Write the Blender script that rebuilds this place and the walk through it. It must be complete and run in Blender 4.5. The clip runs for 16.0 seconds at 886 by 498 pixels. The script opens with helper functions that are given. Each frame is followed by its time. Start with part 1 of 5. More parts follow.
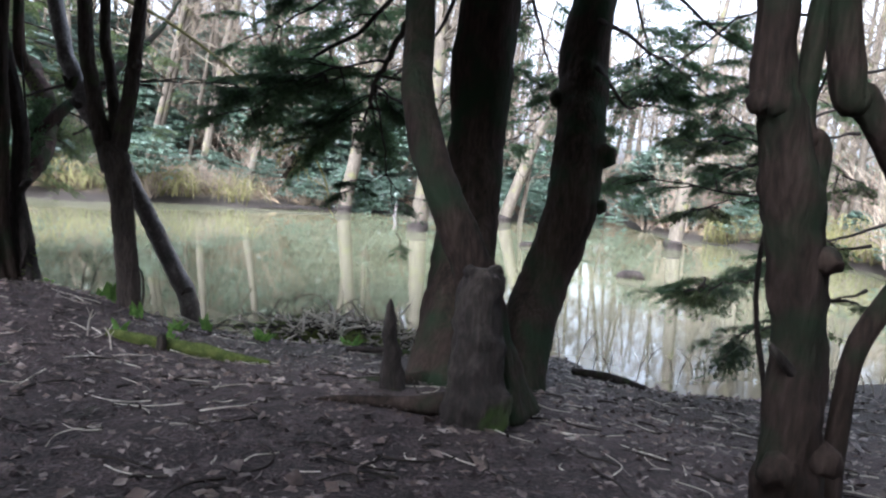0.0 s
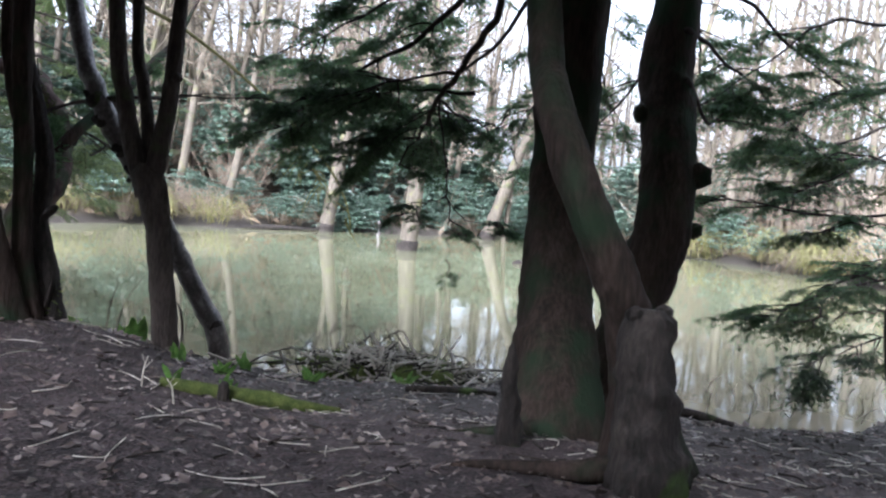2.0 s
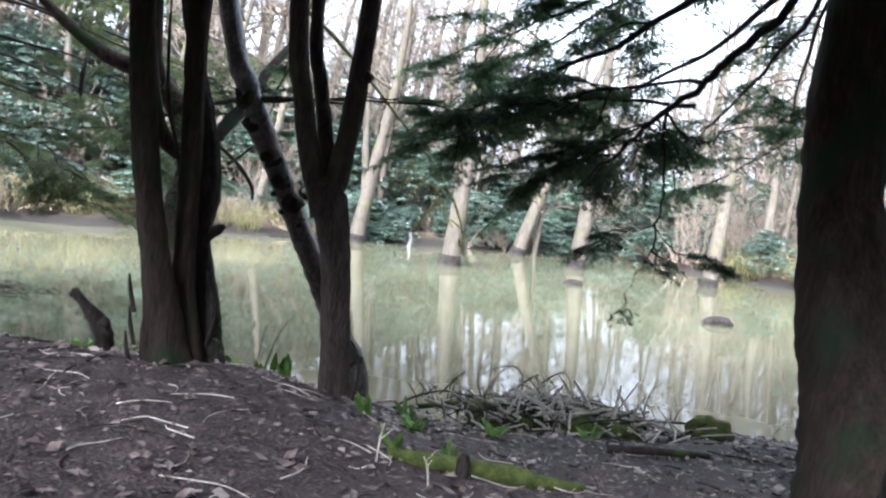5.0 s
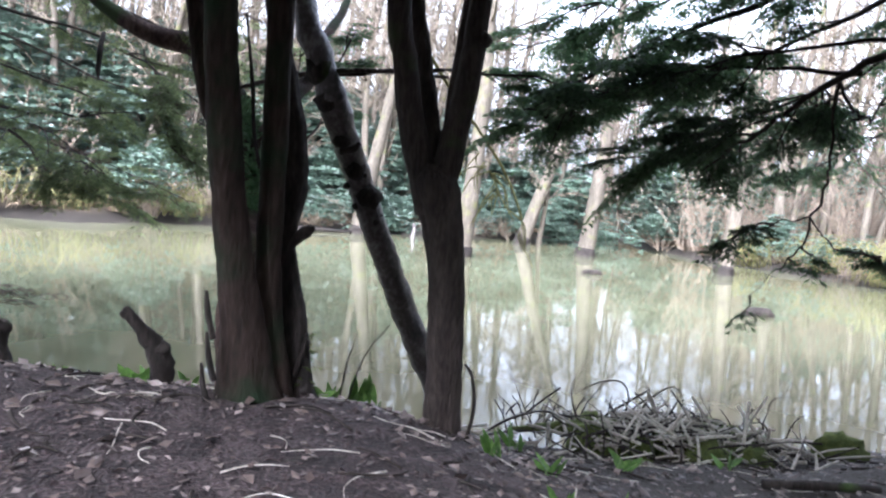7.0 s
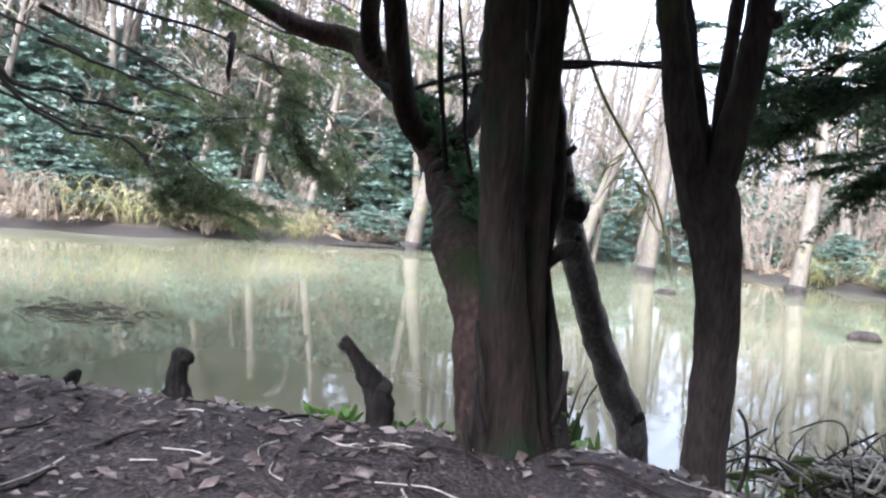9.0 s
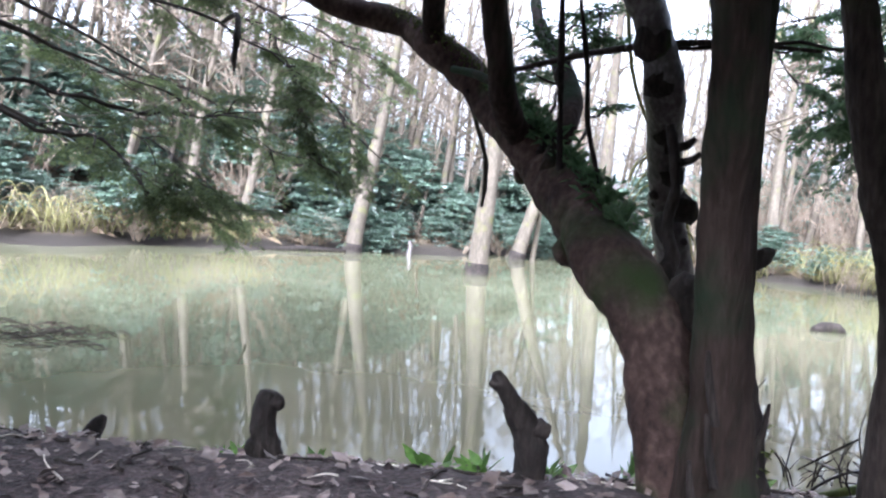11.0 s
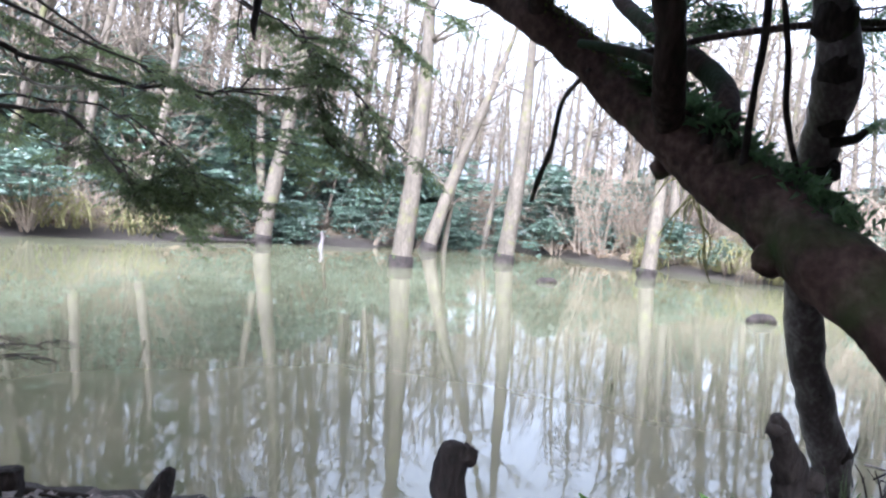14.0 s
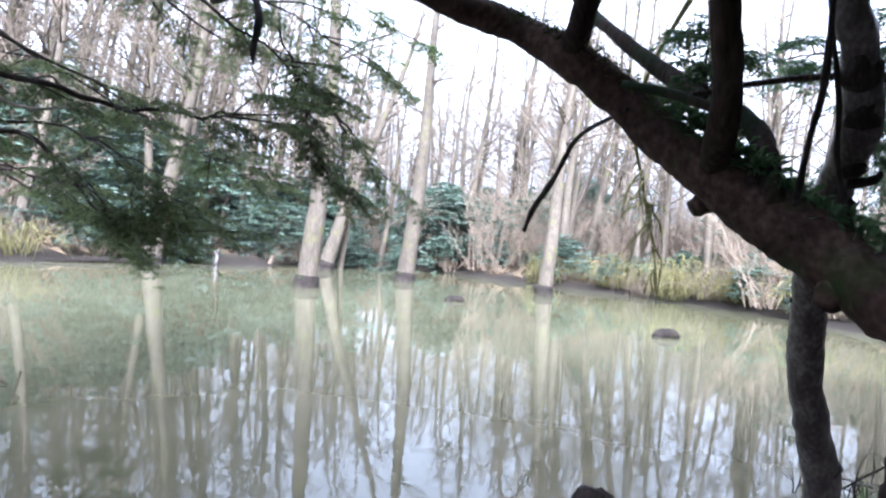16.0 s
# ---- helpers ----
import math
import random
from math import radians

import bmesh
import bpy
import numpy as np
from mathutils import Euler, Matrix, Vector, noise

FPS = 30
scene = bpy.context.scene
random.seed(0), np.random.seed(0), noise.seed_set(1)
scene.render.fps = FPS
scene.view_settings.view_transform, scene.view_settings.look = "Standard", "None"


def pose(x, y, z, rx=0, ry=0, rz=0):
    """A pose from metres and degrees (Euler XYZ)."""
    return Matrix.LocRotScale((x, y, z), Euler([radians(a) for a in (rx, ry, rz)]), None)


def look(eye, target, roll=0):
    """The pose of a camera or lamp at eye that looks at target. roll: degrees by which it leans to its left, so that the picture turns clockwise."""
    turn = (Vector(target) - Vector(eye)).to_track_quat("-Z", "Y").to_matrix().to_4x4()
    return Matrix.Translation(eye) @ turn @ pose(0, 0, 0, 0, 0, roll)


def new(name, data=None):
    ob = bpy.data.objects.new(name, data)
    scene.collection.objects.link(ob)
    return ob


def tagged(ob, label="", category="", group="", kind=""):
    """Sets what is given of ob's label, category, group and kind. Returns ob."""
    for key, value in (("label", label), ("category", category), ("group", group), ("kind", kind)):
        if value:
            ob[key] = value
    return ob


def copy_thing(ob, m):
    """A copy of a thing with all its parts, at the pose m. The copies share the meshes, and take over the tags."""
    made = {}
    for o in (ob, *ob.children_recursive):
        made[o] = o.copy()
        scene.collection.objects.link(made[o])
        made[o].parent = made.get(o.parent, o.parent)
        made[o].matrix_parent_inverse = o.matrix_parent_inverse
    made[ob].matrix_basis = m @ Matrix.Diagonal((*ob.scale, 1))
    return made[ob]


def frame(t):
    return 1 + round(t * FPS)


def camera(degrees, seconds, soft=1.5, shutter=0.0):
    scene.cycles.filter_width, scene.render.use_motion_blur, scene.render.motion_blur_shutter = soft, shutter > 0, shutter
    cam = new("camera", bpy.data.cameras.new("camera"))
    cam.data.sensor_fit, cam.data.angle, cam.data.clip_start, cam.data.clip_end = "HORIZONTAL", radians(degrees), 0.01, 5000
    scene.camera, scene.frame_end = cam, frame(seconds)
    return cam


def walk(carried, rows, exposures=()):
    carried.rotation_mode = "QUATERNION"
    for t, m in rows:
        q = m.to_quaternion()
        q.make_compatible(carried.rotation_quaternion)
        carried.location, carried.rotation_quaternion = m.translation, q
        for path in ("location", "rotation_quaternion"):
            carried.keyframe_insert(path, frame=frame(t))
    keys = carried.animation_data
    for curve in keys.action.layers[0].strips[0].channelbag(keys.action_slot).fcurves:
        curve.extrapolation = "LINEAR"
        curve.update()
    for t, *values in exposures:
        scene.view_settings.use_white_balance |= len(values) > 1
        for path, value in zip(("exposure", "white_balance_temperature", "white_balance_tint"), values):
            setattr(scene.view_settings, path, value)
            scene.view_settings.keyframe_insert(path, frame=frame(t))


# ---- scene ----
cam = camera(60.5, 16.0, soft=2.3)
PATH = [
    (0, (0.043, -0.659, 1.589), (0.066, 1.332, 1.4), 5.2),
    (0.5, (-0.29, -0.549, 1.606), (-0.204, 1.444, 1.455), 4.1),
    (1, (-0.612, -0.294, 1.563), (-0.555, 1.7, 1.428), 4.9),
    (1.5, (-0.845, 0.029, 1.568), (-0.804, 2.024, 1.437), 3.5),
    (2, (-1.081, 0.132, 1.558), (-0.968, 2.124, 1.419), 4.7),
    (2.5, (-1.385, 0.144, 1.582), (-1.133, 2.122, 1.432), 6.5),
    (3, (-1.71, 0.424, 1.518), (-1.524, 2.409, 1.356), 6.5),
    (3.5, (-2.033, 0.743, 1.511), (-2.003, 2.737, 1.352), 4.0),
    (6, (-3.62, 2.07, 1.498), (-3.429, 4.058, 1.4), 7.1),
    (6.5, (-3.837, 2.472, 1.436), (-3.655, 4.46, 1.321), 4.6),
    (7, (-4.033, 2.73, 1.428), (-3.867, 4.718, 1.29), 5.5),
    (7.5, (-4.284, 2.848, 1.405), (-4.093, 4.835, 1.277), 4.4),
    (8, (-4.654, 3.081, 1.336), (-4.475, 5.069, 1.215), 6.8),
    (8.5, (-5.041, 3.379, 1.283), (-4.971, 5.375, 1.175), 5.9),
    (11, (-6.526, 4.559, 1.177), (-6.221, 6.534, 1.093), 4.6),
    (11.5, (-6.759, 4.736, 1.151), (-6.467, 6.713, 1.089), 5.2),
    (12, (-6.959, 5.068, 1.133), (-6.682, 7.046, 1.019), 4.0),
    (12.5, (-7.135, 5.249, 1.122), (-6.861, 7.225, 0.984), 5.1),
    (13, (-7.39, 5.394, 1.117), (-6.961, 7.344, 1.003), 4.9),
    (13.5, (-7.586, 5.558, 1.091), (-7.139, 7.505, 0.993), 5.9),
    (14, (-7.782, 5.675, 1.113), (-7.182, 7.58, 1.027), 5.0),
    (14.5, (-8.016, 5.725, 1.134), (-7.198, 7.55, 1.12), 4.4),
    (15, (-8.26, 5.807, 1.143), (-7.324, 7.574, 1.184), 5.5),
    (15.5, (-8.496, 5.91, 1.14), (-7.564, 7.68, 1.146), 6.4),
    (16, (-8.722, 6.087, 1.147), (-7.832, 7.878, 1.129), 4.9),
]
walk(cam, [(t, look(eye, target, roll)) for t, eye, target, roll in PATH], [(0, 2.46, 5400, 13), (3.5, 2.5, 5400, 12), (7, 2.78, 5350, 15), (11, 2.78, 5300, 16), (16, 2.54, 5200, 17)])

# ---- light ----
world = bpy.data.worlds.new("sky")
scene.world = world
world.use_nodes = True
wn, wl = world.node_tree.nodes, world.node_tree.links
sky = wn.new("ShaderNodeTexSky")
sky.sky_type = "NISHITA"
sky.sun_disc = False
SUN_EL, SUN_AZ = radians(38), radians(208)
sky.sun_elevation, sky.sun_rotation = SUN_EL, SUN_AZ
sky.air_density, sky.dust_density, sky.ozone_density = 1.0, 6.0, 1.0
grey = wn.new("ShaderNodeHueSaturation")
grey.inputs["Saturation"].default_value = 0.15
wl.new(sky.outputs["Color"], grey.inputs["Color"])
wl.new(grey.outputs["Color"], wn["Background"].inputs["Color"])
wn["Background"].inputs["Strength"].default_value = 0.15
sun = new("sun", bpy.data.lights.new("sun", "SUN"))
sun.data.energy, sun.data.angle, sun.data.color = 1.15, radians(20), (1.0, 0.96, 0.9)
sun.matrix_world = look((0, 0, 30), (-math.sin(SUN_AZ) * 30, -math.cos(SUN_AZ) * 30, 30 - 30 * math.tan(SUN_EL)))

WATER = -0.9

# ---- materials ----
def material(name, colours, rough=0.8, scale=6.0, fine=40.0, bump=0.3, depth=0.02, stretch=(1, 1, 1), spread=0.0, moss=None, spec=0.3, through_light=0.0, fine_mix=0.5):
    """Two scales of noise mix the colours; a third drives relief. moss: (colour, amount). spread: lightness change from object to object and clump to clump."""
    m = bpy.data.materials.new(name)
    m.use_nodes = True
    n, l = m.node_tree.nodes, m.node_tree.links
    b = n["Principled BSDF"]
    co = n.new("ShaderNodeTexCoord")
    mp = n.new("ShaderNodeMapping")
    mp.inputs["Scale"].default_value = stretch
    l.new(co.outputs["Object"], mp.inputs["Vector"])
    big, small = n.new("ShaderNodeTexNoise"), n.new("ShaderNodeTexNoise")
    for node, s, d in ((big, scale, 4.0), (small, fine, 6.0)):
        node.inputs["Scale"].default_value, node.inputs["Detail"].default_value = s, d
        l.new(mp.outputs["Vector"], node.inputs["Vector"])
    add = n.new("ShaderNodeMix")
    add.inputs["Factor"].default_value = fine_mix
    l.new(big.outputs["Fac"], add.inputs["A"])
    l.new(small.outputs["Fac"], add.inputs["B"])
    ramp = n.new("ShaderNodeValToRGB")
    steps = ramp.color_ramp.elements
    while len(steps) < len(colours):
        steps.new(0.5)
    for i, c in enumerate(colours):
        steps[i].position = 0.32 + 0.36 * i / max(1, len(colours) - 1)
        steps[i].color = (*c, 1)
    l.new(add.outputs["Result"], ramp.inputs["Fac"])
    out = ramp.outputs["Color"]
    if moss:
        blot = n.new("ShaderNodeTexNoise")
        blot.inputs["Scale"].default_value, blot.inputs["Detail"].default_value = 2.2, 5.0
        l.new(co.outputs["Object"], blot.inputs["Vector"])
        cut = n.new("ShaderNodeMapRange")
        cut.inputs["From Min"].default_value, cut.inputs["From Max"].default_value = 0.62 - moss[1], 0.78 - moss[1]
        l.new(blot.outputs["Fac"], cut.inputs["Value"])
        mix = n.new("ShaderNodeMix")
        mix.data_type = "RGBA"
        mix.inputs["B"].default_value = (*moss[0], 1)
        l.new(cut.outputs["Result"], mix.inputs["Factor"])
        l.new(out, mix.inputs["A"])
        out = mix.outputs["Result"]
    if spread:
        geo, info = n.new("ShaderNodeNewGeometry"), n.new("ShaderNodeObjectInfo")
        both = n.new("ShaderNodeMath")
        both.operation = "ADD"
        l.new(geo.outputs["Random Per Island"], both.inputs[0])
        l.new(info.outputs["Random"], both.inputs[1])
        fit_range = n.new("ShaderNodeMapRange")
        fit_range.inputs["From Max"].default_value = 2.0
        fit_range.inputs["To Min"].default_value, fit_range.inputs["To Max"].default_value = 1 - spread, 1 + spread
        l.new(both.outputs["Value"], fit_range.inputs["Value"])
        hue = n.new("ShaderNodeHueSaturation")
        l.new(fit_range.outputs["Result"], hue.inputs["Value"])
        l.new(out, hue.inputs["Color"])
        out = hue.outputs["Color"]
    l.new(out, b.inputs["Base Color"])
    b.inputs["Roughness"].default_value = rough
    b.inputs["Specular IOR Level"].default_value = spec
    if bump:
        relief = n.new("ShaderNodeBump")
        relief.inputs["Strength"].default_value, relief.inputs["Distance"].default_value = bump, depth
        l.new(add.outputs["Result"], relief.inputs["Height"])
        l.new(relief.outputs["Normal"], b.inputs["Normal"])
    if through_light:
        t = n.new("ShaderNodeBsdfTranslucent")
        l.new(out, t.inputs["Color"])
        both = n.new("ShaderNodeMixShader")
        both.inputs["Fac"].default_value = through_light
        l.new(b.outputs["BSDF"], both.inputs[1])
        l.new(t.outputs["BSDF"], both.inputs[2])
        l.new(both.outputs["Shader"], n["Material Output"].inputs["Surface"])
    return m


YEW = material("yew_bark", [(0.012, 0.009, 0.007), (0.035, 0.024, 0.019), (0.07, 0.048, 0.038)], 0.9, 7, 34, 0.8, 0.035, (1, 1, 0.2), moss=((0.022, 0.034, 0.018), 0.14), spec=0.15)
YEW_RED = material("reddish_yew_bark", [(0.015, 0.009, 0.008), (0.058, 0.035, 0.028), (0.125, 0.085, 0.07)], 0.85, 4, 26, 0.7, 0.04, (1, 0.7, 0.7), moss=((0.03, 0.045, 0.014), 0.13), spec=0.2)
GREYBARK = material("grey_bark", [(0.02, 0.015, 0.012), (0.055, 0.041, 0.034), (0.10, 0.076, 0.066)], 0.8, 9, 40, 1.0, 0.06, (1, 1, 0.25), moss=((0.06, 0.08, 0.03), 0.02))
PALE = material("pale_bark", [(0.022, 0.018, 0.016), (0.075, 0.06, 0.055), (0.22, 0.195, 0.185)], 0.4, 6, 30, 0.7, 0.03, (1, 1, 0.7), spec=0.6)
DEADWOOD = material("rotten_wood", [(0.009, 0.007, 0.006), (0.026, 0.02, 0.017), (0.06, 0.047, 0.038)], 0.9, 8, 40, 1.0, 0.03, (1, 1, 0.3), moss=((0.06, 0.10, 0.02), 0.02))
FARBARK = material("woodland_bark", [(0.055, 0.044, 0.033), (0.10, 0.082, 0.062), (0.16, 0.132, 0.10)], 0.9, 2.5, 14, 0.5, 0.03, (1, 1, 0.3), spread=0.25, moss=((0.11, 0.105, 0.045), 0.07))
TWIG = material("twig_bark", [(0.12, 0.092, 0.066), (0.27, 0.215, 0.16)], 0.9, 8, 30, 0, spread=0.35)
MOSSY = material("mossy_branch", [(0.08, 0.076, 0.03), (0.18, 0.165, 0.065), (0.28, 0.26, 0.125)], 0.95, 3, 20, 0.3, spread=0.3)
YEWLEAF = material("yew_leaf", [(0.034, 0.068, 0.03), (0.078, 0.135, 0.06), (0.15, 0.22, 0.10)], 0.4, 2, 18, 0, spread=0.6, spec=0.5, through_light=0.58)
LIGHTLEAF = material("hemlock_leaf", [(0.06, 0.088, 0.036), (0.14, 0.18, 0.075), (0.25, 0.285, 0.13)], 0.45, 2, 18, 0, spread=0.5, spec=0.5, through_light=0.55)
SHRUBLEAF = material("rhododendron_leaf", [(0.05, 0.083, 0.056), (0.105, 0.15, 0.108), (0.185, 0.245, 0.19)], 0.35, 1.2, 10, 0, spread=0.5, spec=0.6, through_light=0.3)
IVYLEAF = material("bright_leaf", [(0.05, 0.12, 0.02), (0.14, 0.26, 0.05), (0.26, 0.38, 0.10)], 0.45, 3, 20, 0, spread=0.4, spec=0.5, through_light=0.3)
DRYLEAF = material("dead_leaf", [(0.045, 0.03, 0.025), (0.14, 0.10, 0.085), (0.42, 0.35, 0.32)], 0.45, 2, 12, 0, spread=0.7, spec=0.4)
BRACKEN = material("dead_bracken", [(0.09, 0.058, 0.035), (0.19, 0.135, 0.085), (0.29, 0.23, 0.145)], 0.9, 0.6, 8, 0, spread=0.5)
STICK = material("bleached_stick", [(0.22, 0.19, 0.15), (0.50, 0.45, 0.38), (0.75, 0.70, 0.62)], 0.7, 4, 30, 0.2, spread=0.45)
DARKSTICK = material("wet_stick", [(0.022, 0.018, 0.015), (0.065, 0.05, 0.042)], 0.8, 6, 30, 0.2, spread=0.4, spec=0.2)
MOSS = material("moss", [(0.03, 0.042, 0.012), (0.08, 0.1, 0.024), (0.16, 0.175, 0.05)], 0.95, 12, 90, 1.0, 0.02, spread=0.2)
SOIL = material("leaf_mould", [(0.011, 0.008, 0.008), (0.049, 0.034, 0.033), (0.14, 0.105, 0.10)], 0.7, 5.0, 38, 1.0, 0.08, moss=((0.03, 0.04, 0.012), -0.04), fine_mix=0.62)


def far_floor(m):
    """Beyond the pond the soil is covered with tan leaf litter."""
    n, l = m.node_tree.nodes, m.node_tree.links
    b = n["Principled BSDF"]
    near_colour = b.inputs["Base Color"].links[0].from_socket
    co, xyz = n.new("ShaderNodeTexCoord"), n.new("ShaderNodeSeparateXYZ")
    l.new(co.outputs["Object"], xyz.inputs["Vector"])
    cut = n.new("ShaderNodeMapRange")
    cut.inputs["From Min"].default_value, cut.inputs["From Max"].default_value = 15.0, 22.0
    l.new(xyz.outputs["Y"], cut.inputs["Value"])
    grain = n.new("ShaderNodeTexNoise")
    grain.inputs["Scale"].default_value, grain.inputs["Detail"].default_value = 1.1, 8
    l.new(co.outputs["Object"], grain.inputs["Vector"])
    ramp = n.new("ShaderNodeValToRGB")
    ramp.color_ramp.elements[0].position, ramp.color_ramp.elements[1].position = 0.35, 0.66
    ramp.color_ramp.elements[0].color, ramp.color_ramp.elements[1].color = (0.07, 0.055, 0.035, 1), (0.22, 0.17, 0.115, 1)
    l.new(grain.outputs["Fac"], ramp.inputs["Fac"])
    mix = n.new("ShaderNodeMix")
    mix.data_type = "RGBA"
    l.new(cut.outputs["Result"], mix.inputs["Factor"])
    l.new(near_colour, mix.inputs["A"])
    l.new(ramp.outputs["Color"], mix.inputs["B"])
    # dark band along the waterline: the undercut bank's shade put into the colour
    edge_cut = n.new("ShaderNodeMapRange")
    edge_cut.inputs["From Min"].default_value, edge_cut.inputs["From Max"].default_value = -0.35, -0.62
    l.new(xyz.outputs["Z"], edge_cut.inputs["Value"])
    dark_edge = n.new("ShaderNodeMix")
    dark_edge.data_type = "RGBA"
    dark_edge.inputs["B"].default_value = (0.04, 0.032, 0.025, 1)
    l.new(edge_cut.outputs["Result"], dark_edge.inputs["Factor"])
    l.new(mix.outputs["Result"], dark_edge.inputs["A"])
    l.new(dark_edge.outputs["Result"], b.inputs["Base Color"])


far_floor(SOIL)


def water_material():
    m = bpy.data.materials.new("murky_water")
    m.use_nodes = True
    n, l = m.node_tree.nodes, m.node_tree.links
    b = n["Principled BSDF"]
    co = n.new("ShaderNodeTexCoord")
    cloud = n.new("ShaderNodeTexNoise")
    cloud.inputs["Scale"].default_value, cloud.inputs["Detail"].default_value = 0.25, 4
    l.new(co.outputs["Object"], cloud.inputs["Vector"])
    ramp = n.new("ShaderNodeValToRGB")
    ramp.color_ramp.elements[0].position, ramp.color_ramp.elements[1].position = 0.35, 0.68
    ramp.color_ramp.elements[0].color, ramp.color_ramp.elements[1].color = (0.13, 0.128, 0.074, 1), (0.175, 0.17, 0.10, 1)
    l.new(cloud.outputs["Fac"], ramp.inputs["Fac"])
    l.new(ramp.outputs["Color"], b.inputs["Base Color"])
    b.inputs["Roughness"].default_value = 0.015
    b.inputs["IOR"].default_value = 1.36
    mp = n.new("ShaderNodeMapping")
    mp.inputs["Scale"].default_value = (1, 0.6, 1)
    l.new(co.outputs["Object"], mp.inputs["Vector"])
    rip = n.new("ShaderNodeTexNoise")
    rip.inputs["Scale"].default_value, rip.inputs["Detail"].default_value = 4.0, 4
    l.new(mp.outputs["Vector"], rip.inputs["Vector"])
    bump = n.new("ShaderNodeBump")
    bump.inputs["Strength"].default_value, bump.inputs["Distance"].default_value = 0.07, 0.02
    l.new(rip.outputs["Fac"], bump.inputs["Height"])
    l.new(bump.outputs["Normal"], b.inputs["Normal"])
    return m


WATERMAT = water_material()


# ---- tools ----
def link(name, bm, mat, parent=None, label="", smooth=True):
    me = bpy.data.meshes.new(name)
    bm.to_mesh(me)
    bm.free()
    me.materials.append(mat)
    if smooth:
        me.polygons.foreach_set("use_smooth", [True] * len(me.polygons))
    ob = new(name, me)
    ob.parent = parent
    if label:
        tagged(ob, label)
    return ob


def part(name, bm, mat, parent, label=""):
    return link(name, bm, mat, parent, label)


def flat(name, verts, faces, mat, parent=None, label=""):
    me = bpy.data.meshes.new(name)
    me.from_pydata(verts, [], faces)
    me.materials.append(mat)
    ob = new(name, me)
    ob.parent = parent
    if label:
        tagged(ob, label)
    return ob


def curve_through(pts, per=6):
    """Catmull-Rom through (x, y, z, r)."""
    p = [np.array(q, float) for q in pts]
    p = [2 * p[0] - p[1]] + p + [2 * p[-1] - p[-2]]
    out = []
    for i in range(1, len(p) - 2):
        for k in range(per):
            t = k / per
            a, b, c, d = p[i - 1], p[i], p[i + 1], p[i + 2]
            out.append(0.5 * (2 * b + (c - a) * t + (2 * a - 5 * b + 4 * c - d) * t * t + (3 * b - a - 3 * c + d) * t ** 3))
    out.append(p[-2])
    for q in out:
        q[3] = max(q[3], 0.0015)
    return out


def tube(bm, pts, sides=12, per=6, lump=0.10, wave=4.0, flare=0.0, ribs=0.0, seed=0.0):
    """A tapered, uneven limb with closed ends. flare: root spread at its start."""
    path = curve_through(pts, per)
    rings, ref = [], Vector((1, 0.13, 0.07))
    length = 0.0
    for i, q in enumerate(path):
        c = Vector(q[:3])
        d = Vector(path[min(i + 1, len(path) - 1)][:3]) - Vector(path[max(i - 1, 0)][:3])
        if i:
            length += (c - Vector(path[i - 1][:3])).length
        d.normalize()
        u = (ref - d * ref.dot(d)).normalized()
        ref = u
        v = d.cross(u)
        ring = []
        for k in range(sides):
            a = 2 * math.pi * k / sides
            way = u * math.cos(a) + v * math.sin(a)
            r = q[3]
            r *= 1 + flare * math.exp(-length / 0.28) * (0.6 + 0.6 * math.cos(a * 3 + seed) ** 2)
            r *= 1 + ribs * math.cos(a * 4 + seed + length * 0.8)
            if lump:
                at_ = c + way * q[3]
                r *= 1 + lump * (noise.noise(at_ * wave + Vector((seed, 0, 0))) + 0.6 * noise.noise(at_ * wave * 3.1) + 0.45 * noise.noise(Vector((at_.x, at_.y, at_.z * 0.3)) * wave * 7.0))
            ring.append(bm.verts.new(c + way * r))
        rings.append(ring)
    for a, b in zip(rings, rings[1:]):
        for k in range(sides):
            bm.faces.new((a[k], a[(k + 1) % sides], b[(k + 1) % sides], b[k]))
    for ring, turn in ((rings[0], -1), (rings[-1], 1)):
        bm.faces.new(ring[::turn])


def knob(bm, at, r, seed=0.0, squash=(1, 1, 1)):
    """A rough burr."""
    made = bmesh.ops.create_icosphere(bm, subdivisions=2, radius=r)
    for v in made["verts"]:
        n = v.co.normalized()
        v.co = Vector(at) + Vector([a * b for a, b in zip(v.co * (1 + 0.45 * noise.noise(n * 2.3 + Vector((seed, seed, 0)))), squash)])


def twig_strips(verts, faces, a, b, w, rng):
    """A thin three-sided stick from a to b."""
    a, b = Vector(a), Vector(b)
    d = (b - a).normalized()
    u = d.orthogonal().normalized()
    v = d.cross(u)
    s = len(verts)
    for c, r in ((a, w), (b, w * 0.5)):
        for k in range(3):
            t = 2.1 * k
            verts.append(c + (u * math.cos(t) + v * math.sin(t)) * r)
    for k in range(3):
        faces.append((s + k, s + (k + 1) % 3, s + 3 + (k + 1) % 3, s + 3 + k))


def blade(verts, faces, base, way, up, length, width, droop=0.2):
    """A leaf: two kinked lance-shaped halves, pointed at both ends."""
    side = way.cross(up).normalized()
    s = len(verts)
    mid = base + way * length * 0.5 + up * length * 0.05
    tip = base + way * length - up * length * droop
    verts += [base, mid + side * width * 0.5, tip, mid - side * width * 0.5]
    faces += [(s, s + 1, s + 2), (s, s + 2, s + 3)]


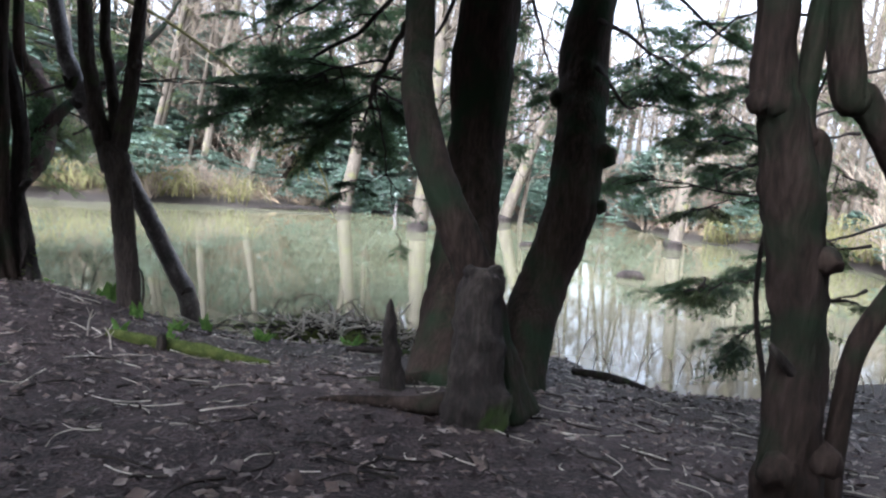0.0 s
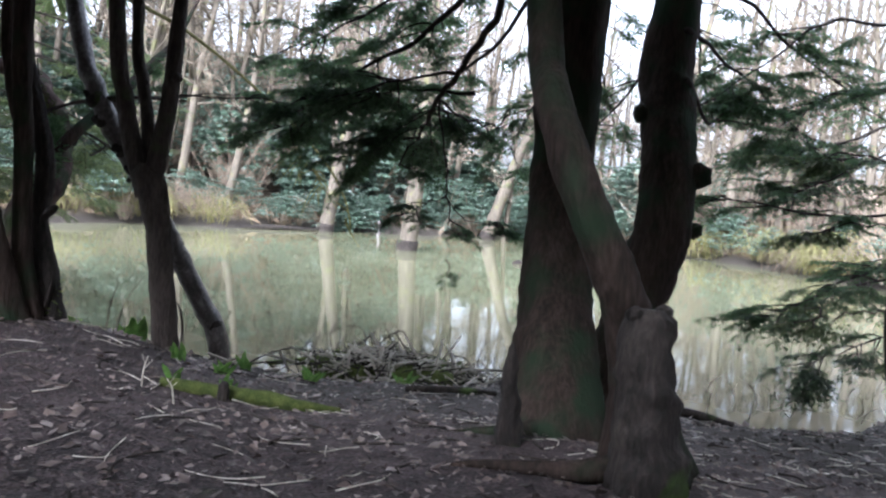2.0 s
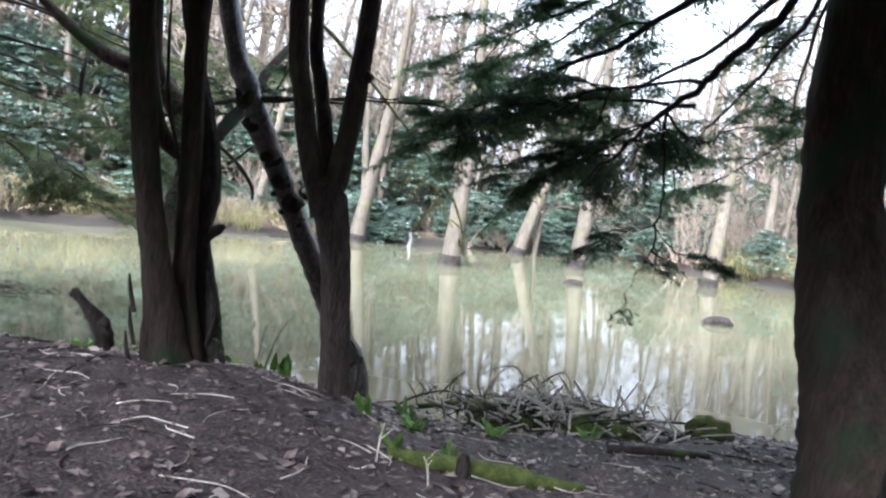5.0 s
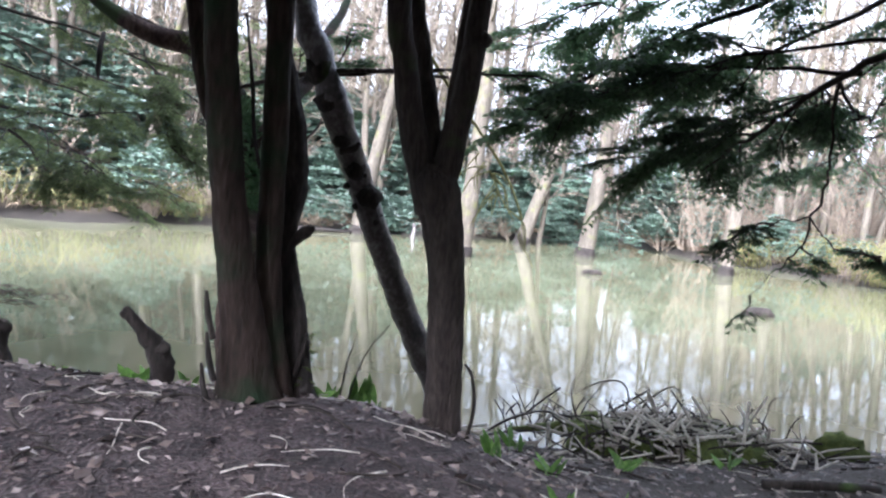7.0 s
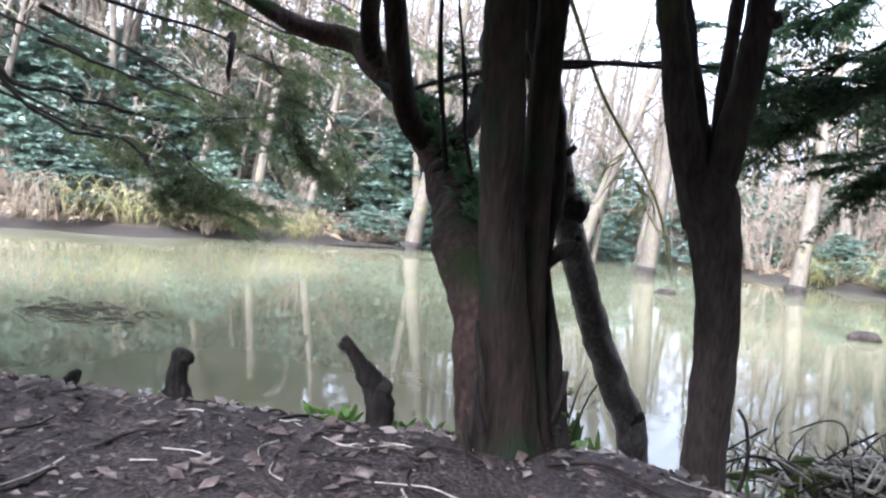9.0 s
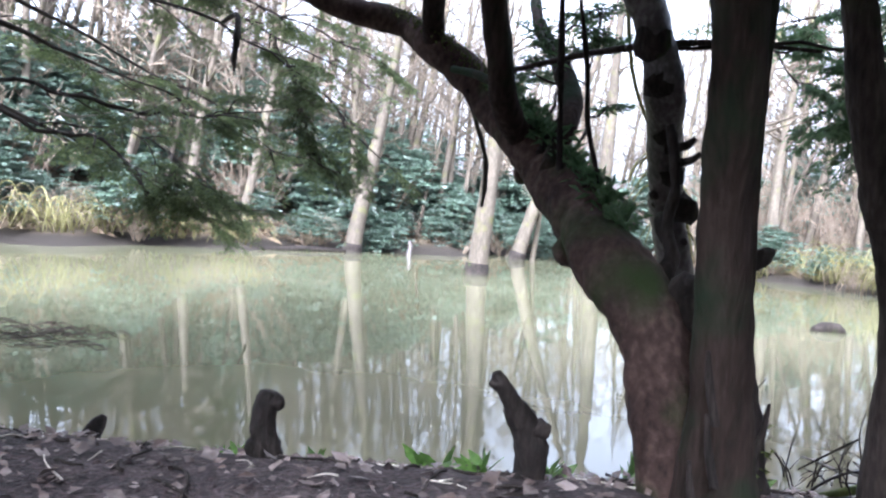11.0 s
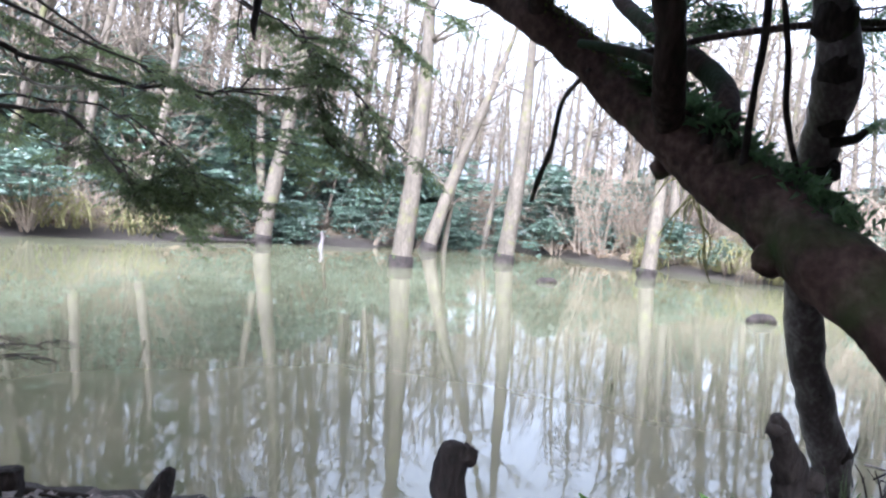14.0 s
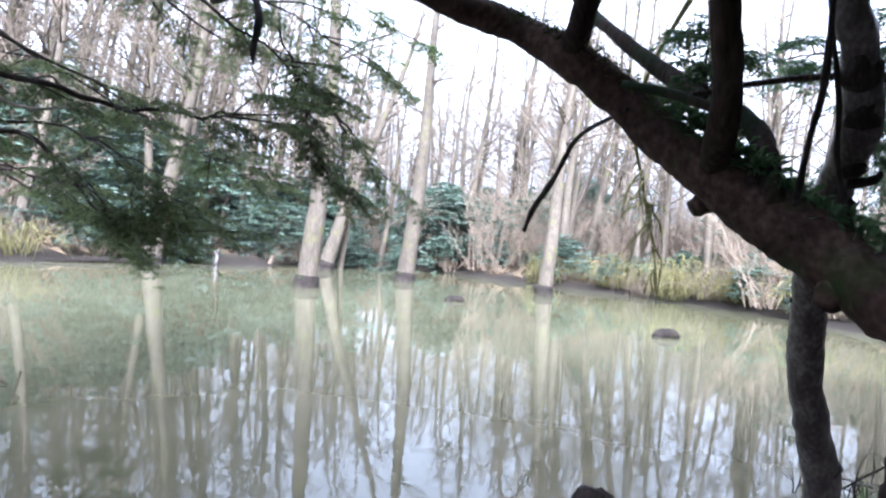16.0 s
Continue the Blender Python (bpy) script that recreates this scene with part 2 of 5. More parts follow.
def spray(leaves, twigs, start, way, length, rng, width=0.03, density=1.0, droop=0.35):
    """A yew spray: a drooping twig with side twigs, each feathered with short blades."""
    lv, lf = leaves
    tv, tf = twigs
    way = Vector(way).normalized()
    up = Vector((0, 0, 1))
    at = Vector(start)
    n = max(4, int(length / 0.055))
    for i in range(n):
        nxt = at + way * (length / n)
        twig_strips(tv, tf, at, nxt, 0.004 * (1.3 - i / n), rng)
        way = (way + Vector((rng.uniform(-0.12, 0.12), rng.uniform(-0.12, 0.12), -droop / n + rng.uniform(-0.07, 0.07)))).normalized()
        side = way.cross(up)
        if side.length < 0.05:
            side = Vector((1, 0, 0))
        side.normalize()
        for sign in (-1, 1):
            if rng.random() > 0.85 * density:
                continue
            arm = (side * sign + way * rng.uniform(0.4, 1.0) + Vector((0, 0, rng.uniform(-0.45, 0.15)))).normalized()
            reach = rng.uniform(0.06, 0.17) * (1.15 - 0.7 * i / n)
            m = max(2, int(reach / 0.034))
            q = at.copy()
            for k in range(m):
                q = q + arm * (reach / m)
                across = arm.cross(up)
                if across.length < 0.05:
                    across = Vector((0, 1, 0))
                across.normalize()
                for s2 in (-1, 1):
                    w2 = (across * s2 + arm * 0.7 + Vector((0, 0, rng.uniform(-0.3, 0.2)))).normalized()
                    blade(lv, lf, q, w2, up, rng.uniform(0.045, 0.085), width * rng.uniform(0.55, 1.0))
        at = nxt


def bough(limbs, leaves, twigs, pts, rng, sprays=14, length=(0.35, 0.7), spread=0.5, start=0.3, width=0.03, density=1.0, droop=0.4):
    """A bough through pts with side shoots that carry sprays."""
    pts = [tuple(q) for q in curve_through(pts, 4)]
    pts = pts[:1] + [(x + rng.uniform(-0.025, 0.025), y + rng.uniform(-0.03, 0.03), z + rng.uniform(-0.03, 0.03), r * 0.75) for x, y, z, r in pts[1:]]
    tube(limbs, pts, 6, 2, 0.12, 9.0, seed=rng.uniform(0, 9))
    path = curve_through(pts, 3)
    for _ in range(max(3, int(sprays * 0.55))):
        i = int(len(path) * rng.uniform(start, 0.999))
        c = Vector(path[i][:3])
        d = (Vector(path[min(i + 1, len(path) - 1)][:3]) - Vector(path[max(0, i - 1)][:3])).normalized()
        side = d.cross(Vector((0, 0, 1))).normalized() * rng.choice((-1, 1))
        way = (d * rng.uniform(0.1, 0.9) + side * rng.uniform(0.3, 1.0) + Vector((0, 0, rng.uniform(-0.3, 0.2)))).normalized()
        shoot = c + way * rng.uniform(0.15, spread)
        mid = (c + shoot) / 2 + Vector((rng.uniform(-0.04, 0.04), rng.uniform(-0.04, 0.04), rng.uniform(-0.03, 0.06)))
        tube(limbs, [(*c, 0.011), (*mid, 0.009), (*shoot, 0.006)], 4, 3, 0)
        # a flat fan of sprays makes one clump
        across = way.cross(Vector((0, 0, 1)))
        for turn in (-0.9, -0.45, 0.0, 0.45, 0.9):
            if rng.random() < 0.25:
                continue
            w = (way + across * (turn + rng.uniform(-0.2, 0.2)) + Vector((0, 0, rng.uniform(-0.3, 0.05)))).normalized()
            spray(leaves, twigs, mid.lerp(shoot, rng.uniform(0.3, 1)), w, rng.uniform(*length) * (1 - 0.3 * abs(turn)), rng, width, density, droop)


def foliage(parent, boughs, seed, leaf, bark, label, **how):
    """Each bough of a tree with its leaves, as parts."""
    rng = random.Random(seed)
    for b in boughs:
        limbs = bmesh.new()
        lv, lf, tv, tf = [], [], [], []
        opts = dict(how)
        pts = b
        if isinstance(b, tuple):
            pts, extra = b
            opts.update(extra)
        bough(limbs, (lv, lf), (tv, tf), pts, rng, **opts)
        limb = part("bough", limbs, bark, parent)
        if tv:
            tagged(flat("twigwork", tv, tf, bark, limb), kind="stuff")
        if lv:
            tagged(flat("foliage", lv, lf, leaf, limb, label), kind="stuff")


# ---- the lie of the land ----
NEAR_SHORE = [(-30, 21.5), (-16, 18), (-11.5, 13.5), (-9.6, 11.5), (-8.7, 11.1), (-7.5, 10.8), (-6.4, 10.5), (-4.3, 10.3), (-2.9, 10.1), (-2.2, 9.75), (-1.2, 9.9), (0.0, 10.0), (1.1, 10.5), (2.1, 10.3), (2.6, 9.2), (3.4, 8.8), (4.6, 8.9), (6.5, 10.3), (9, 12), (13, 16)]
FAR_SHORE = [(17, 22.5), (19.5, 31), (18.5, 36), (17.5, 42), (14.5, 47), (14, 56), (17, 70), (13, 70), (9.5, 54), (4, 49), (-1.2, 46), (-6, 42.8), (-11.5, 38), (-17, 31.5), (-34, 25)]
POND = np.array(NEAR_SHORE + FAR_SHORE, float)


def shore_distance(x, y):
    """Metres to the water's edge, negative over the pond, with a slightly ragged edge."""
    p = np.stack([np.asarray(x, float), np.asarray(y, float)], -1)
    best, inside = np.full(p.shape[:-1], 1e9), np.zeros(p.shape[:-1], bool)
    for a, b in zip(POND, np.roll(POND, -1, 0)):
        ab = b - a
        t = np.clip(((p - a) @ ab) / (ab @ ab), 0, 1)
        best = np.minimum(best, np.hypot(*np.moveaxis(p - (a + t[..., None] * ab), -1, 0)))
        cross = (a[1] > p[..., 1]) != (b[1] > p[..., 1])
        inside ^= cross & (p[..., 0] < (b[0] - a[0]) * (p[..., 1] - a[1]) / (b[1] - a[1] + 1e-12) + a[0])
    return np.where(inside, -best, best)


def smooth_step(a, b, v):
    t = np.clip((v - a) / (b - a), 0, 1)
    return t * t * (3 - 2 * t)


def ground_height(x, y):
    x, y = np.asarray(x, float), np.asarray(y, float)
    d = shore_distance(x, y)
    left = smooth_step(-1.5, -4.5, x)
    near = -0.9 + 0.95 * smooth_step(-0.35, 3.0, d) * left + (0.30 * smooth_step(-0.2, 1.6, d) + 0.62 * smooth_step(1.2, 6.5, d)) * (1 - left)
    near = near - 0.16 * smooth_step(-4.5, -8.5, x) * smooth_step(2.0, 5.0, d)
    far = -0.9 + 0.45 * smooth_step(-0.1, 0.7, d) + (0.16 * np.clip(d - 1.0, 0, 12) + 0.34 * np.clip(d - 6, 0, 40)) * (0.42 + 0.58 * smooth_step(20, -2, x))
    right = -0.9 + 0.4 * smooth_step(-0.1, 0.9, d) + 0.17 * np.clip(d - 1, 0, 60)
    f = smooth_step(13, 19, y + np.clip(-x - 16, 0, 30) * 0.2)
    r = smooth_step(8, 18, x) * (1 - smooth_step(44, 60, y))
    land = near * (1 - f) + far * f
    land = land * (1 - r) + right * r
    return np.where(d < 0, np.minimum(land, -0.9 + 0.5 * np.clip(d, -1.2, 0)), land)


class Lookup:
    """Heights and shore distances worked out once on two even grids and read between their nodes."""

    def __init__(self, x0, x1, y0, y1, step):
        self.x0, self.y0, self.step = x0, y0, step
        gx, gy = np.meshgrid(np.arange(x0, x1 + step, step), np.arange(y0, y1 + step, step))
        self.high, self.far = ground_height(gx, gy).tolist(), shore_distance(gx, gy).tolist()
        self.nx, self.ny = gx.shape[1] - 1, gx.shape[0] - 1

    def read(self, table, x, y):
        u, v = (x - self.x0) / self.step, (y - self.y0) / self.step
        i, j = min(max(int(u), 0), self.nx - 1), min(max(int(v), 0), self.ny - 1)
        u, v = min(max(u - i, 0), 1), min(max(v - j, 0), 1)
        return (table[j][i] * (1 - u) + table[j][i + 1] * u) * (1 - v) + (table[j + 1][i] * (1 - u) + table[j + 1][i + 1] * u) * v


NEARBY, AROUND = Lookup(-12, 8, 0, 13, 0.08), Lookup(-70, 70, -50, 110, 0.5)


def grid_for(x, y):
    return NEARBY if -12 < x < 8 and 0 < y < 13 else AROUND


def shore_at(x, y):
    g = grid_for(x, y)
    return g.read(g.far, x, y)


def ground_at(x, y):
    g = grid_for(x, y)
    return g.read(g.high, x, y) + 0.035 * noise.noise((x * 1.3, y * 1.3, 0)) + 0.018 * noise.noise((x * 5, y * 5, 3))


def steps(lo, a, b, hi, fine, coarse):
    mid = list(np.arange(a, b + 1e-6, fine))
    before, after, s = [], [], fine
    v = a
    while v > lo:
        s = min(coarse, s * 1.25)
        v -= s
        before.append(v)
    v, s = b, fine
    while v < hi:
        s = min(coarse, s * 1.25)
        v += s
        after.append(v)
    return before[::-1] + mid + after


def build_ground():
    xs, ys = steps(-400, -11, 6.5, 400, 0.085, 40), steps(-300, 2.0, 11.2, 500, 0.085, 40)
    gx, gy = np.meshgrid(xs, ys)
    gz = ground_height(np.clip(gx, -120, 120), np.clip(gy, -60, 110))
    verts = []
    for j in range(len(ys)):
        for i in range(len(xs)):
            x, y, z = xs[i], ys[j], float(gz[j, i])
            near = 1.0 if abs(x) < 30 and abs(y) < 30 else 4.0
            z += 0.035 * noise.noise((x * 1.3, y * 1.3, 0)) * near + 0.018 * noise.noise((x * 5, y * 5, 3))
            verts.append((x, y, z))
    w = len(xs)
    faces = [(j * w + i, j * w + i + 1, (j + 1) * w + i + 1, (j + 1) * w + i) for j in range(len(ys) - 1) for i in range(w - 1)]
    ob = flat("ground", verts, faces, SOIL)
    ob.data.polygons.foreach_set("use_smooth", [True] * len(ob.data.polygons))
    tagged(ob, "dark damp woodland soil littered with leaf mould", "ground", kind="structure")


def build_water():
    bm = bmesh.new()
    pts = [(-60, 6), (40, 6), (40, 90), (-60, 90)]
    bm.faces.new([bm.verts.new((x, y, WATER)) for x, y in pts])
    tagged(link("water", bm, WATERMAT, smooth=False), "still murky olive-green pond water", "water", kind="structure")


build_ground()
build_water()


# ---- trees of the near bank ----
def tree(name, at, label):
    ob = new(name)
    ob.location = at
    tagged(ob, label, "tree")
    return ob


def local(pts, at):
    return [(p[0] - at[0], p[1] - at[1], p[2] - at[2], p[3]) for p in pts]


def stem(parent, name, pts, mat, at, label="", sides=16, flare=0.0, lump=0.10, ribs=0.0, knobs=(), seed=0.0):
    bm = bmesh.new()
    tube(bm, local(pts, at), max(sides, int(sides * 1.6)) if sides > 9 else sides, 12, lump, 3.5, flare, ribs, seed)
    for i, (x, y, z, r) in enumerate(knobs):
        knob(bm, (x - at[0], y - at[1], z - at[2]), r, i + seed)
    return part(name, bm, mat, parent, label)


def three_stemmed_yew():
    at = (0.55, 5.6, ground_at(0.55, 5.6))
    t = tree("yew_tree", at, "dark yew tree with three thick stems and a broken stub")
    stem(t, "stem", [(0.56, 4.75, -0.1, 0.25), (0.48, 4.74, 0.42, 0.18), (0.39, 4.72, 0.79, 0.152), (0.23, 4.66, 1.15, 0.134), (0.06, 4.66, 1.49, 0.128), (-0.08, 4.75, 1.82, 0.124), (-0.18, 4.95, 2.2, 0.12), (-0.22, 5.3, 2.7, 0.12), (-0.3, 5.6, 4.2, 0.11), (-0.5, 5.7, 6.5, 0.06)], YEW, at, flare=0.35, ribs=0.05)
    stem(t, "stem", [(0.32, 6.25, -0.5, 0.46), (0.32, 6.5, 0.17, 0.37), (0.33, 6.74, 0.61, 0.335), (0.36, 7.05, 1.3, 0.315), (0.38, 7.28, 2.08, 0.305), (0.38, 7.28, 3.07, 0.31), (0.5, 7.3, 5.0, 0.2), (0.6, 7.4, 7.5, 0.1)], YEW, at, flare=0.2, ribs=0.06, seed=2)
    stem(t, "stem", [(0.95, 6.9, -0.8, 0.30), (1.05, 7.1, -0.1, 0.28), (1.2, 7.4, 0.45, 0.28), (1.37, 7.45, 0.97, 0.275), (1.47, 7.42, 1.52, 0.27), (1.5, 7.58, 2.08, 0.27), (1.53, 7.85, 2.7, 0.27), (1.54, 8.0, 3.3, 0.265), (1.8, 8.1, 5.5, 0.14), (2.0, 8.2, 7.5, 0.06)], YEW, at, flare=0.3, knobs=[(1.24, 7.75, 2.55, 0.1), (1.75, 7.4, 1.95, 0.13), (1.74, 7.35, 1.42, 0.08)], seed=4)
    stem(t, "stub", [(0.42, 4.28, -0.1, 0.19), (0.40, 4.31, 0.31, 0.165), (0.39, 4.36, 0.6, 0.155), (0.38, 4.42, 0.9, 0.14), (0.38, 4.43, 1.0, 0.10)], DEADWOOD, at, "rotten broken stub", flare=0.35, lump=0.34, seed=5, knobs=[(0.30, 4.4, 0.97, 0.05), (0.47, 4.42, 0.98, 0.055)])
    stem(t, "root", [(0.35, 4.4, 0.06, 0.10), (0.0, 4.4, 0.03, 0.06), (-0.5, 4.6, -0.04, 0.03), (-0.9, 4.6, -0.1, 0.015)], YEW, at, sides=8)
    stem(t, "root", [(0.3, 6.1, -0.2, 0.12), (-0.1, 5.85, -0.21, 0.07), (-0.6, 5.85, -0.26, 0.03), (-1.1, 5.9, -0.33, 0.012)], YEW, at, sides=8)
    return t, at


def forked_tree():
    at = (-3.45, 8.2, ground_at(-3.45, 8.2) - 0.05)
    t = tree("forked_tree", at, "slim dark tree forking into upright stems at the water's edge")
    y = 8.05
    stem(t, "trunk", [(-3.45, 8.2, -0.6, 0.15), (-3.48, 8.15, 0.05, 0.127), (-3.51, 8.08, 0.48, 0.126), (-3.55, y, 0.88, 0.13), (-3.62, y, 1.27, 0.145), (-3.70, y, 1.5, 0.165), (-3.71, y, 1.64, 0.11)], GREYBARK, at, flare=0.15, ribs=0.03)
    stem(t, "stem", [(-3.72, y, 1.3, 0.09), (-3.80, y, 1.62, 0.105), (-3.91, y, 1.99, 0.096), (-3.98, y, 2.36, 0.088), (-4.05, y, 2.75, 0.085), (-4.2, y, 4.6, 0.06), (-4.3, y, 6.2, 0.03)], GREYBARK, at, sides=12)
    stem(t, "stem", [(-3.69, y + 0.05, 1.4, 0.07), (-3.71, y + 0.1, 1.65, 0.078), (-3.77, y + 0.15, 2.03, 0.069), (-3.86, y + 0.2, 2.48, 0.064), (-3.94, y + 0.2, 3.0, 0.06), (-4.0, y + 0.3, 5.4, 0.03)], GREYBARK, at, sides=12, seed=2)
    stem(t, "stem", [(-3.66, y, 1.35, 0.09), (-3.61, y, 1.69, 0.10), (-3.55, y, 2.07, 0.089), (-3.51, y, 2.43, 0.083), (-3.49, y, 2.76, 0.078), (-3.35, y, 4.8, 0.05), (-3.2, y, 6.2, 0.02)], GREYBARK, at, sides=12, seed=3, knobs=[(-3.45, 8.0, 2.52, 0.06)])
    stem(t, "stem", [(-3.63, y + 0.1, 1.6, 0.045), (-3.61, y + 0.14, 2.1, 0.045), (-3.57, y + 0.18, 2.6, 0.043), (-3.54, y + 0.2, 3.2, 0.04), (-3.5, y + 0.2, 5.0, 0.02)], GREYBARK, at, sides=10, seed=4)
    stem(t, "sucker", [(-3.33, 8.1, -0.5, 0.016), (-3.26, 8.05, -0.1, 0.014), (-3.29, 8.05, 0.15, 0.012), (-3.35, 8.05, 0.25, 0.01)], DEADWOOD, at, sides=6)


def leaning_pale_tree():
    at = (-3.28, 10.03, -0.95)
    t = tree("leaning_tree", at, "leaning pale-barked tree with dark burrs rising from the water's edge")
    stem(t, "trunk", [(-3.24, 10.05, -1.15, 0.16), (-3.28, 10.02, -0.85, 0.138), (-3.38, 9.97, -0.38, 0.13), (-3.62, 9.92, 0.05, 0.127), (-3.83, 9.85, 0.5, 0.125), (-4.03, 9.7, 0.95, 0.12), (-4.22, 9.55, 1.38, 0.112), (-4.37, 9.32, 1.75, 0.118), (-4.51, 9.1, 2.1, 0.115), (-4.67, 9.03, 2.5, 0.106), (-4.83, 9.05, 2.9, 0.10), (-5.3, 9.1, 5.0, 0.08), (-5.8, 9.2, 7.0, 0.03)], PALE, at, sides=18, lump=0.16)
    for i, p in enumerate([(-3.37, 9.92, -0.32, 0.10), (-4.16, 9.42, 1.36, 0.11), (-4.64, 9.02, 2.34, 0.12), (-4.56, 9.05, 2.1, 0.10), (-4.3, 9.33, 1.58, 0.09), (-4.42, 9.2, 1.83, 0.09)]):
        bm = bmesh.new()
        knob(bm, [p[k] - at[k] for k in range(3)], p[3], i * 3.1)
        part("burr", bm, DEADWOOD, t, "dark flaking burr")
    rng = random.Random(21)
    spine = curve_through([(-3.24, 10.05, -1.15, 0), (-3.28, 10.02, -0.85, 0), (-3.38, 9.97, -0.38, 0), (-3.62, 9.92, 0.05, 0), (-3.83, 9.85, 0.5, 0), (-4.03, 9.7, 0.95, 0), (-4.24, 9.45, 1.38, 0), (-4.42, 9.25, 1.75, 0)], 7)
    for _ in range(40):
        c = Vector(spine[rng.randrange(8, 48)][:3])
        bm = bmesh.new()
        a = rng.uniform(0, 6.3)
        knob(bm, [c[j] - at[j] + (math.cos(a) * 0.10, math.sin(a) * 0.10, 0)[j] for j in range(3)], rng.uniform(0.018, 0.035), a)
        part("bark_flake", bm, DEADWOOD, t)
    stem(t, "branch", [(-5.6, 9.5, 2.1, 0.016), (-5.1, 9.3, 2.25, 0.02), (-4.65, 9.05, 2.33, 0.024), (-4.2, 8.98, 2.38, 0.02), (-3.6, 8.9, 2.38, 0.012)], GREYBARK, at, sides=7)
    stem(t, "snapped_branch", [(-4.42, 9.2, 1.72, 0.035), (-4.32, 9.12, 1.75, 0.03), (-4.27, 9.1, 1.8, 0.02)], DEADWOOD, at, sides=7)


def leaning_yew():
    at = (-4.8, 7.6, ground_at(-4.8, 7.6) - 0.03)
    t = tree("yew_tree", at, "many-stemmed yew with a thick mossy limb leaning over the water")
    stem(t, "stem", [(-4.77, 7.6, -0.2, 0.2), (-4.83, 7.52, 0.45, 0.132), (-4.9, 7.45, 0.9, 0.11), (-4.96, 7.4, 1.28, 0.103), (-5.0, 7.33, 1.65, 0.10), (-5.03, 7.29, 2.0, 0.097), (-5.06, 7.25, 2.4, 0.095), (-5.12, 7.25, 3.5, 0.09), (-5.1, 7.3, 6.0, 0.04)], YEW, at, flare=0.4, ribs=0.06)
    stem(t, "stem", [(-4.66, 7.8, -0.2, 0.17), (-4.72, 7.68, 0.6, 0.098), (-4.74, 7.68, 1.05, 0.088), (-4.76, 7.68, 1.79, 0.083), (-4.77, 7.62, 2.4, 0.083), (-4.75, 7.6, 3.5, 0.075), (-4.6, 7.5, 6.0, 0.03)], YEW, at, flare=0.4, ribs=0.06, seed=2)
    stem(t, "dead_stem", [(-4.50, 7.88, -0.25, 0.15), (-4.58, 7.88, 0.54, 0.095), (-4.66, 7.88, 1.0, 0.075), (-4.63, 7.88, 1.47, 0.085), (-4.68, 7.88, 1.85, 0.075), (-4.82, 7.9, 2.4, 0.06), (-5.0, 7.95, 3.2, 0.05), (-5.1, 8.0, 4.5, 0.03)], DEADWOOD, at, "grey dead stem with a snapped knob", flare=0.5, lump=0.2, ribs=0.1, seed=3)
    stem(t, "snapped_branch", [(-4.64, 7.86, 1.0, 0.04), (-4.58, 7.84, 1.06, 0.035), (-4.51, 7.82, 1.12, 0.04), (-4.47, 7.82, 1.14, 0.02)], DEADWOOD, at, sides=8, lump=0.3)
    stem(t, "limb", [(-4.82, 7.75, -0.15, 0.2), (-4.88, 7.9, 0.4, 0.18), (-4.96, 8.1, 0.8, 0.175), (-5.05, 8.4, 1.02, 0.185), (-5.072, 8.765, 1.23, 0.185), (-5.127, 9.196, 1.467, 0.173), (-5.251, 9.523, 1.713, 0.158), (-5.393, 9.831, 1.949, 0.147), (-5.568, 10.097, 2.215, 0.137), (-5.823, 10.321, 2.461, 0.124), (-6.08, 10.68, 2.697, 0.11), (-6.6, 10.8, 2.8, 0.095), (-7.3, 11.1, 3.2, 0.07), (-8.2, 11.4, 3.9, 0.04)], YEW_RED, at, "thick leaning limb with reddish bark and moss", sides=20, lump=0.16, flare=0.2, seed=4, knobs=[(-5.24, 9.58, 1.52, 0.08), (-5.15, 8.7, 1.05, 0.1)])
    stem(t, "stem", [(-5.24, 9.55, 1.66, 0.08), (-5.47, 9.25, 1.88, 0.088), (-5.56, 9.15, 2.15, 0.085), (-5.64, 9.15, 2.6, 0.082), (-5.72, 9.2, 3.2, 0.078), (-5.7, 9.3, 5.5, 0.04)], YEW, at, sides=12, seed=5)
    stem(t, "stem", [(-5.8, 10.35, 2.4, 0.08), (-5.88, 10.1, 2.65, 0.082), (-5.9, 10.0, 3.2, 0.075), (-6.0, 10.1, 5.5, 0.03)], YEW, at, sides=12, seed=6)
    stem(t, "branch", [(-5.22, 9.05, 1.5, 0.06), (-5.0, 9.4, 1.95, 0.075), (-4.93, 9.8, 2.2, 0.075), (-4.84, 10.4, 2.5, 0.07), (-4.85, 11.0, 2.9, 0.06), (-4.7, 11.9, 3.5, 0.045), (-4.6, 12.8, 4.4, 0.02)], YEW, at, sides=10, seed=8, lump=0.15)
    stem(t, "dead_shoot", [(-5.18, 8.96, 1.5, 0.021), (-5.24, 8.86, 1.85, 0.018), (-5.29, 8.76, 2.13, 0.02), (-5.33, 8.72, 2.6, 0.014), (-5.35, 8.7, 3.4, 0.008)], DEADWOOD, at, sides=7, lump=0.25, seed=15)
    stem(t, "dead_shoot", [(-4.97, 8.75, 1.35, 0.019), (-5.08, 8.8, 1.75, 0.015), (-5.12, 8.8, 2.1, 0.016), (-5.22, 8.85, 2.7, 0.008)], DEADWOOD, at, sides=7, lump=0.25, seed=16)
    stem(t, "snapped_branch", [(-5.25, 9.2, 1.62, 0.03), (-5.12, 9.3, 1.84, 0.022), (-5.02, 9.36, 1.98, 0.01)], DEADWOOD, at, sides=7, lump=0.25, seed=17)
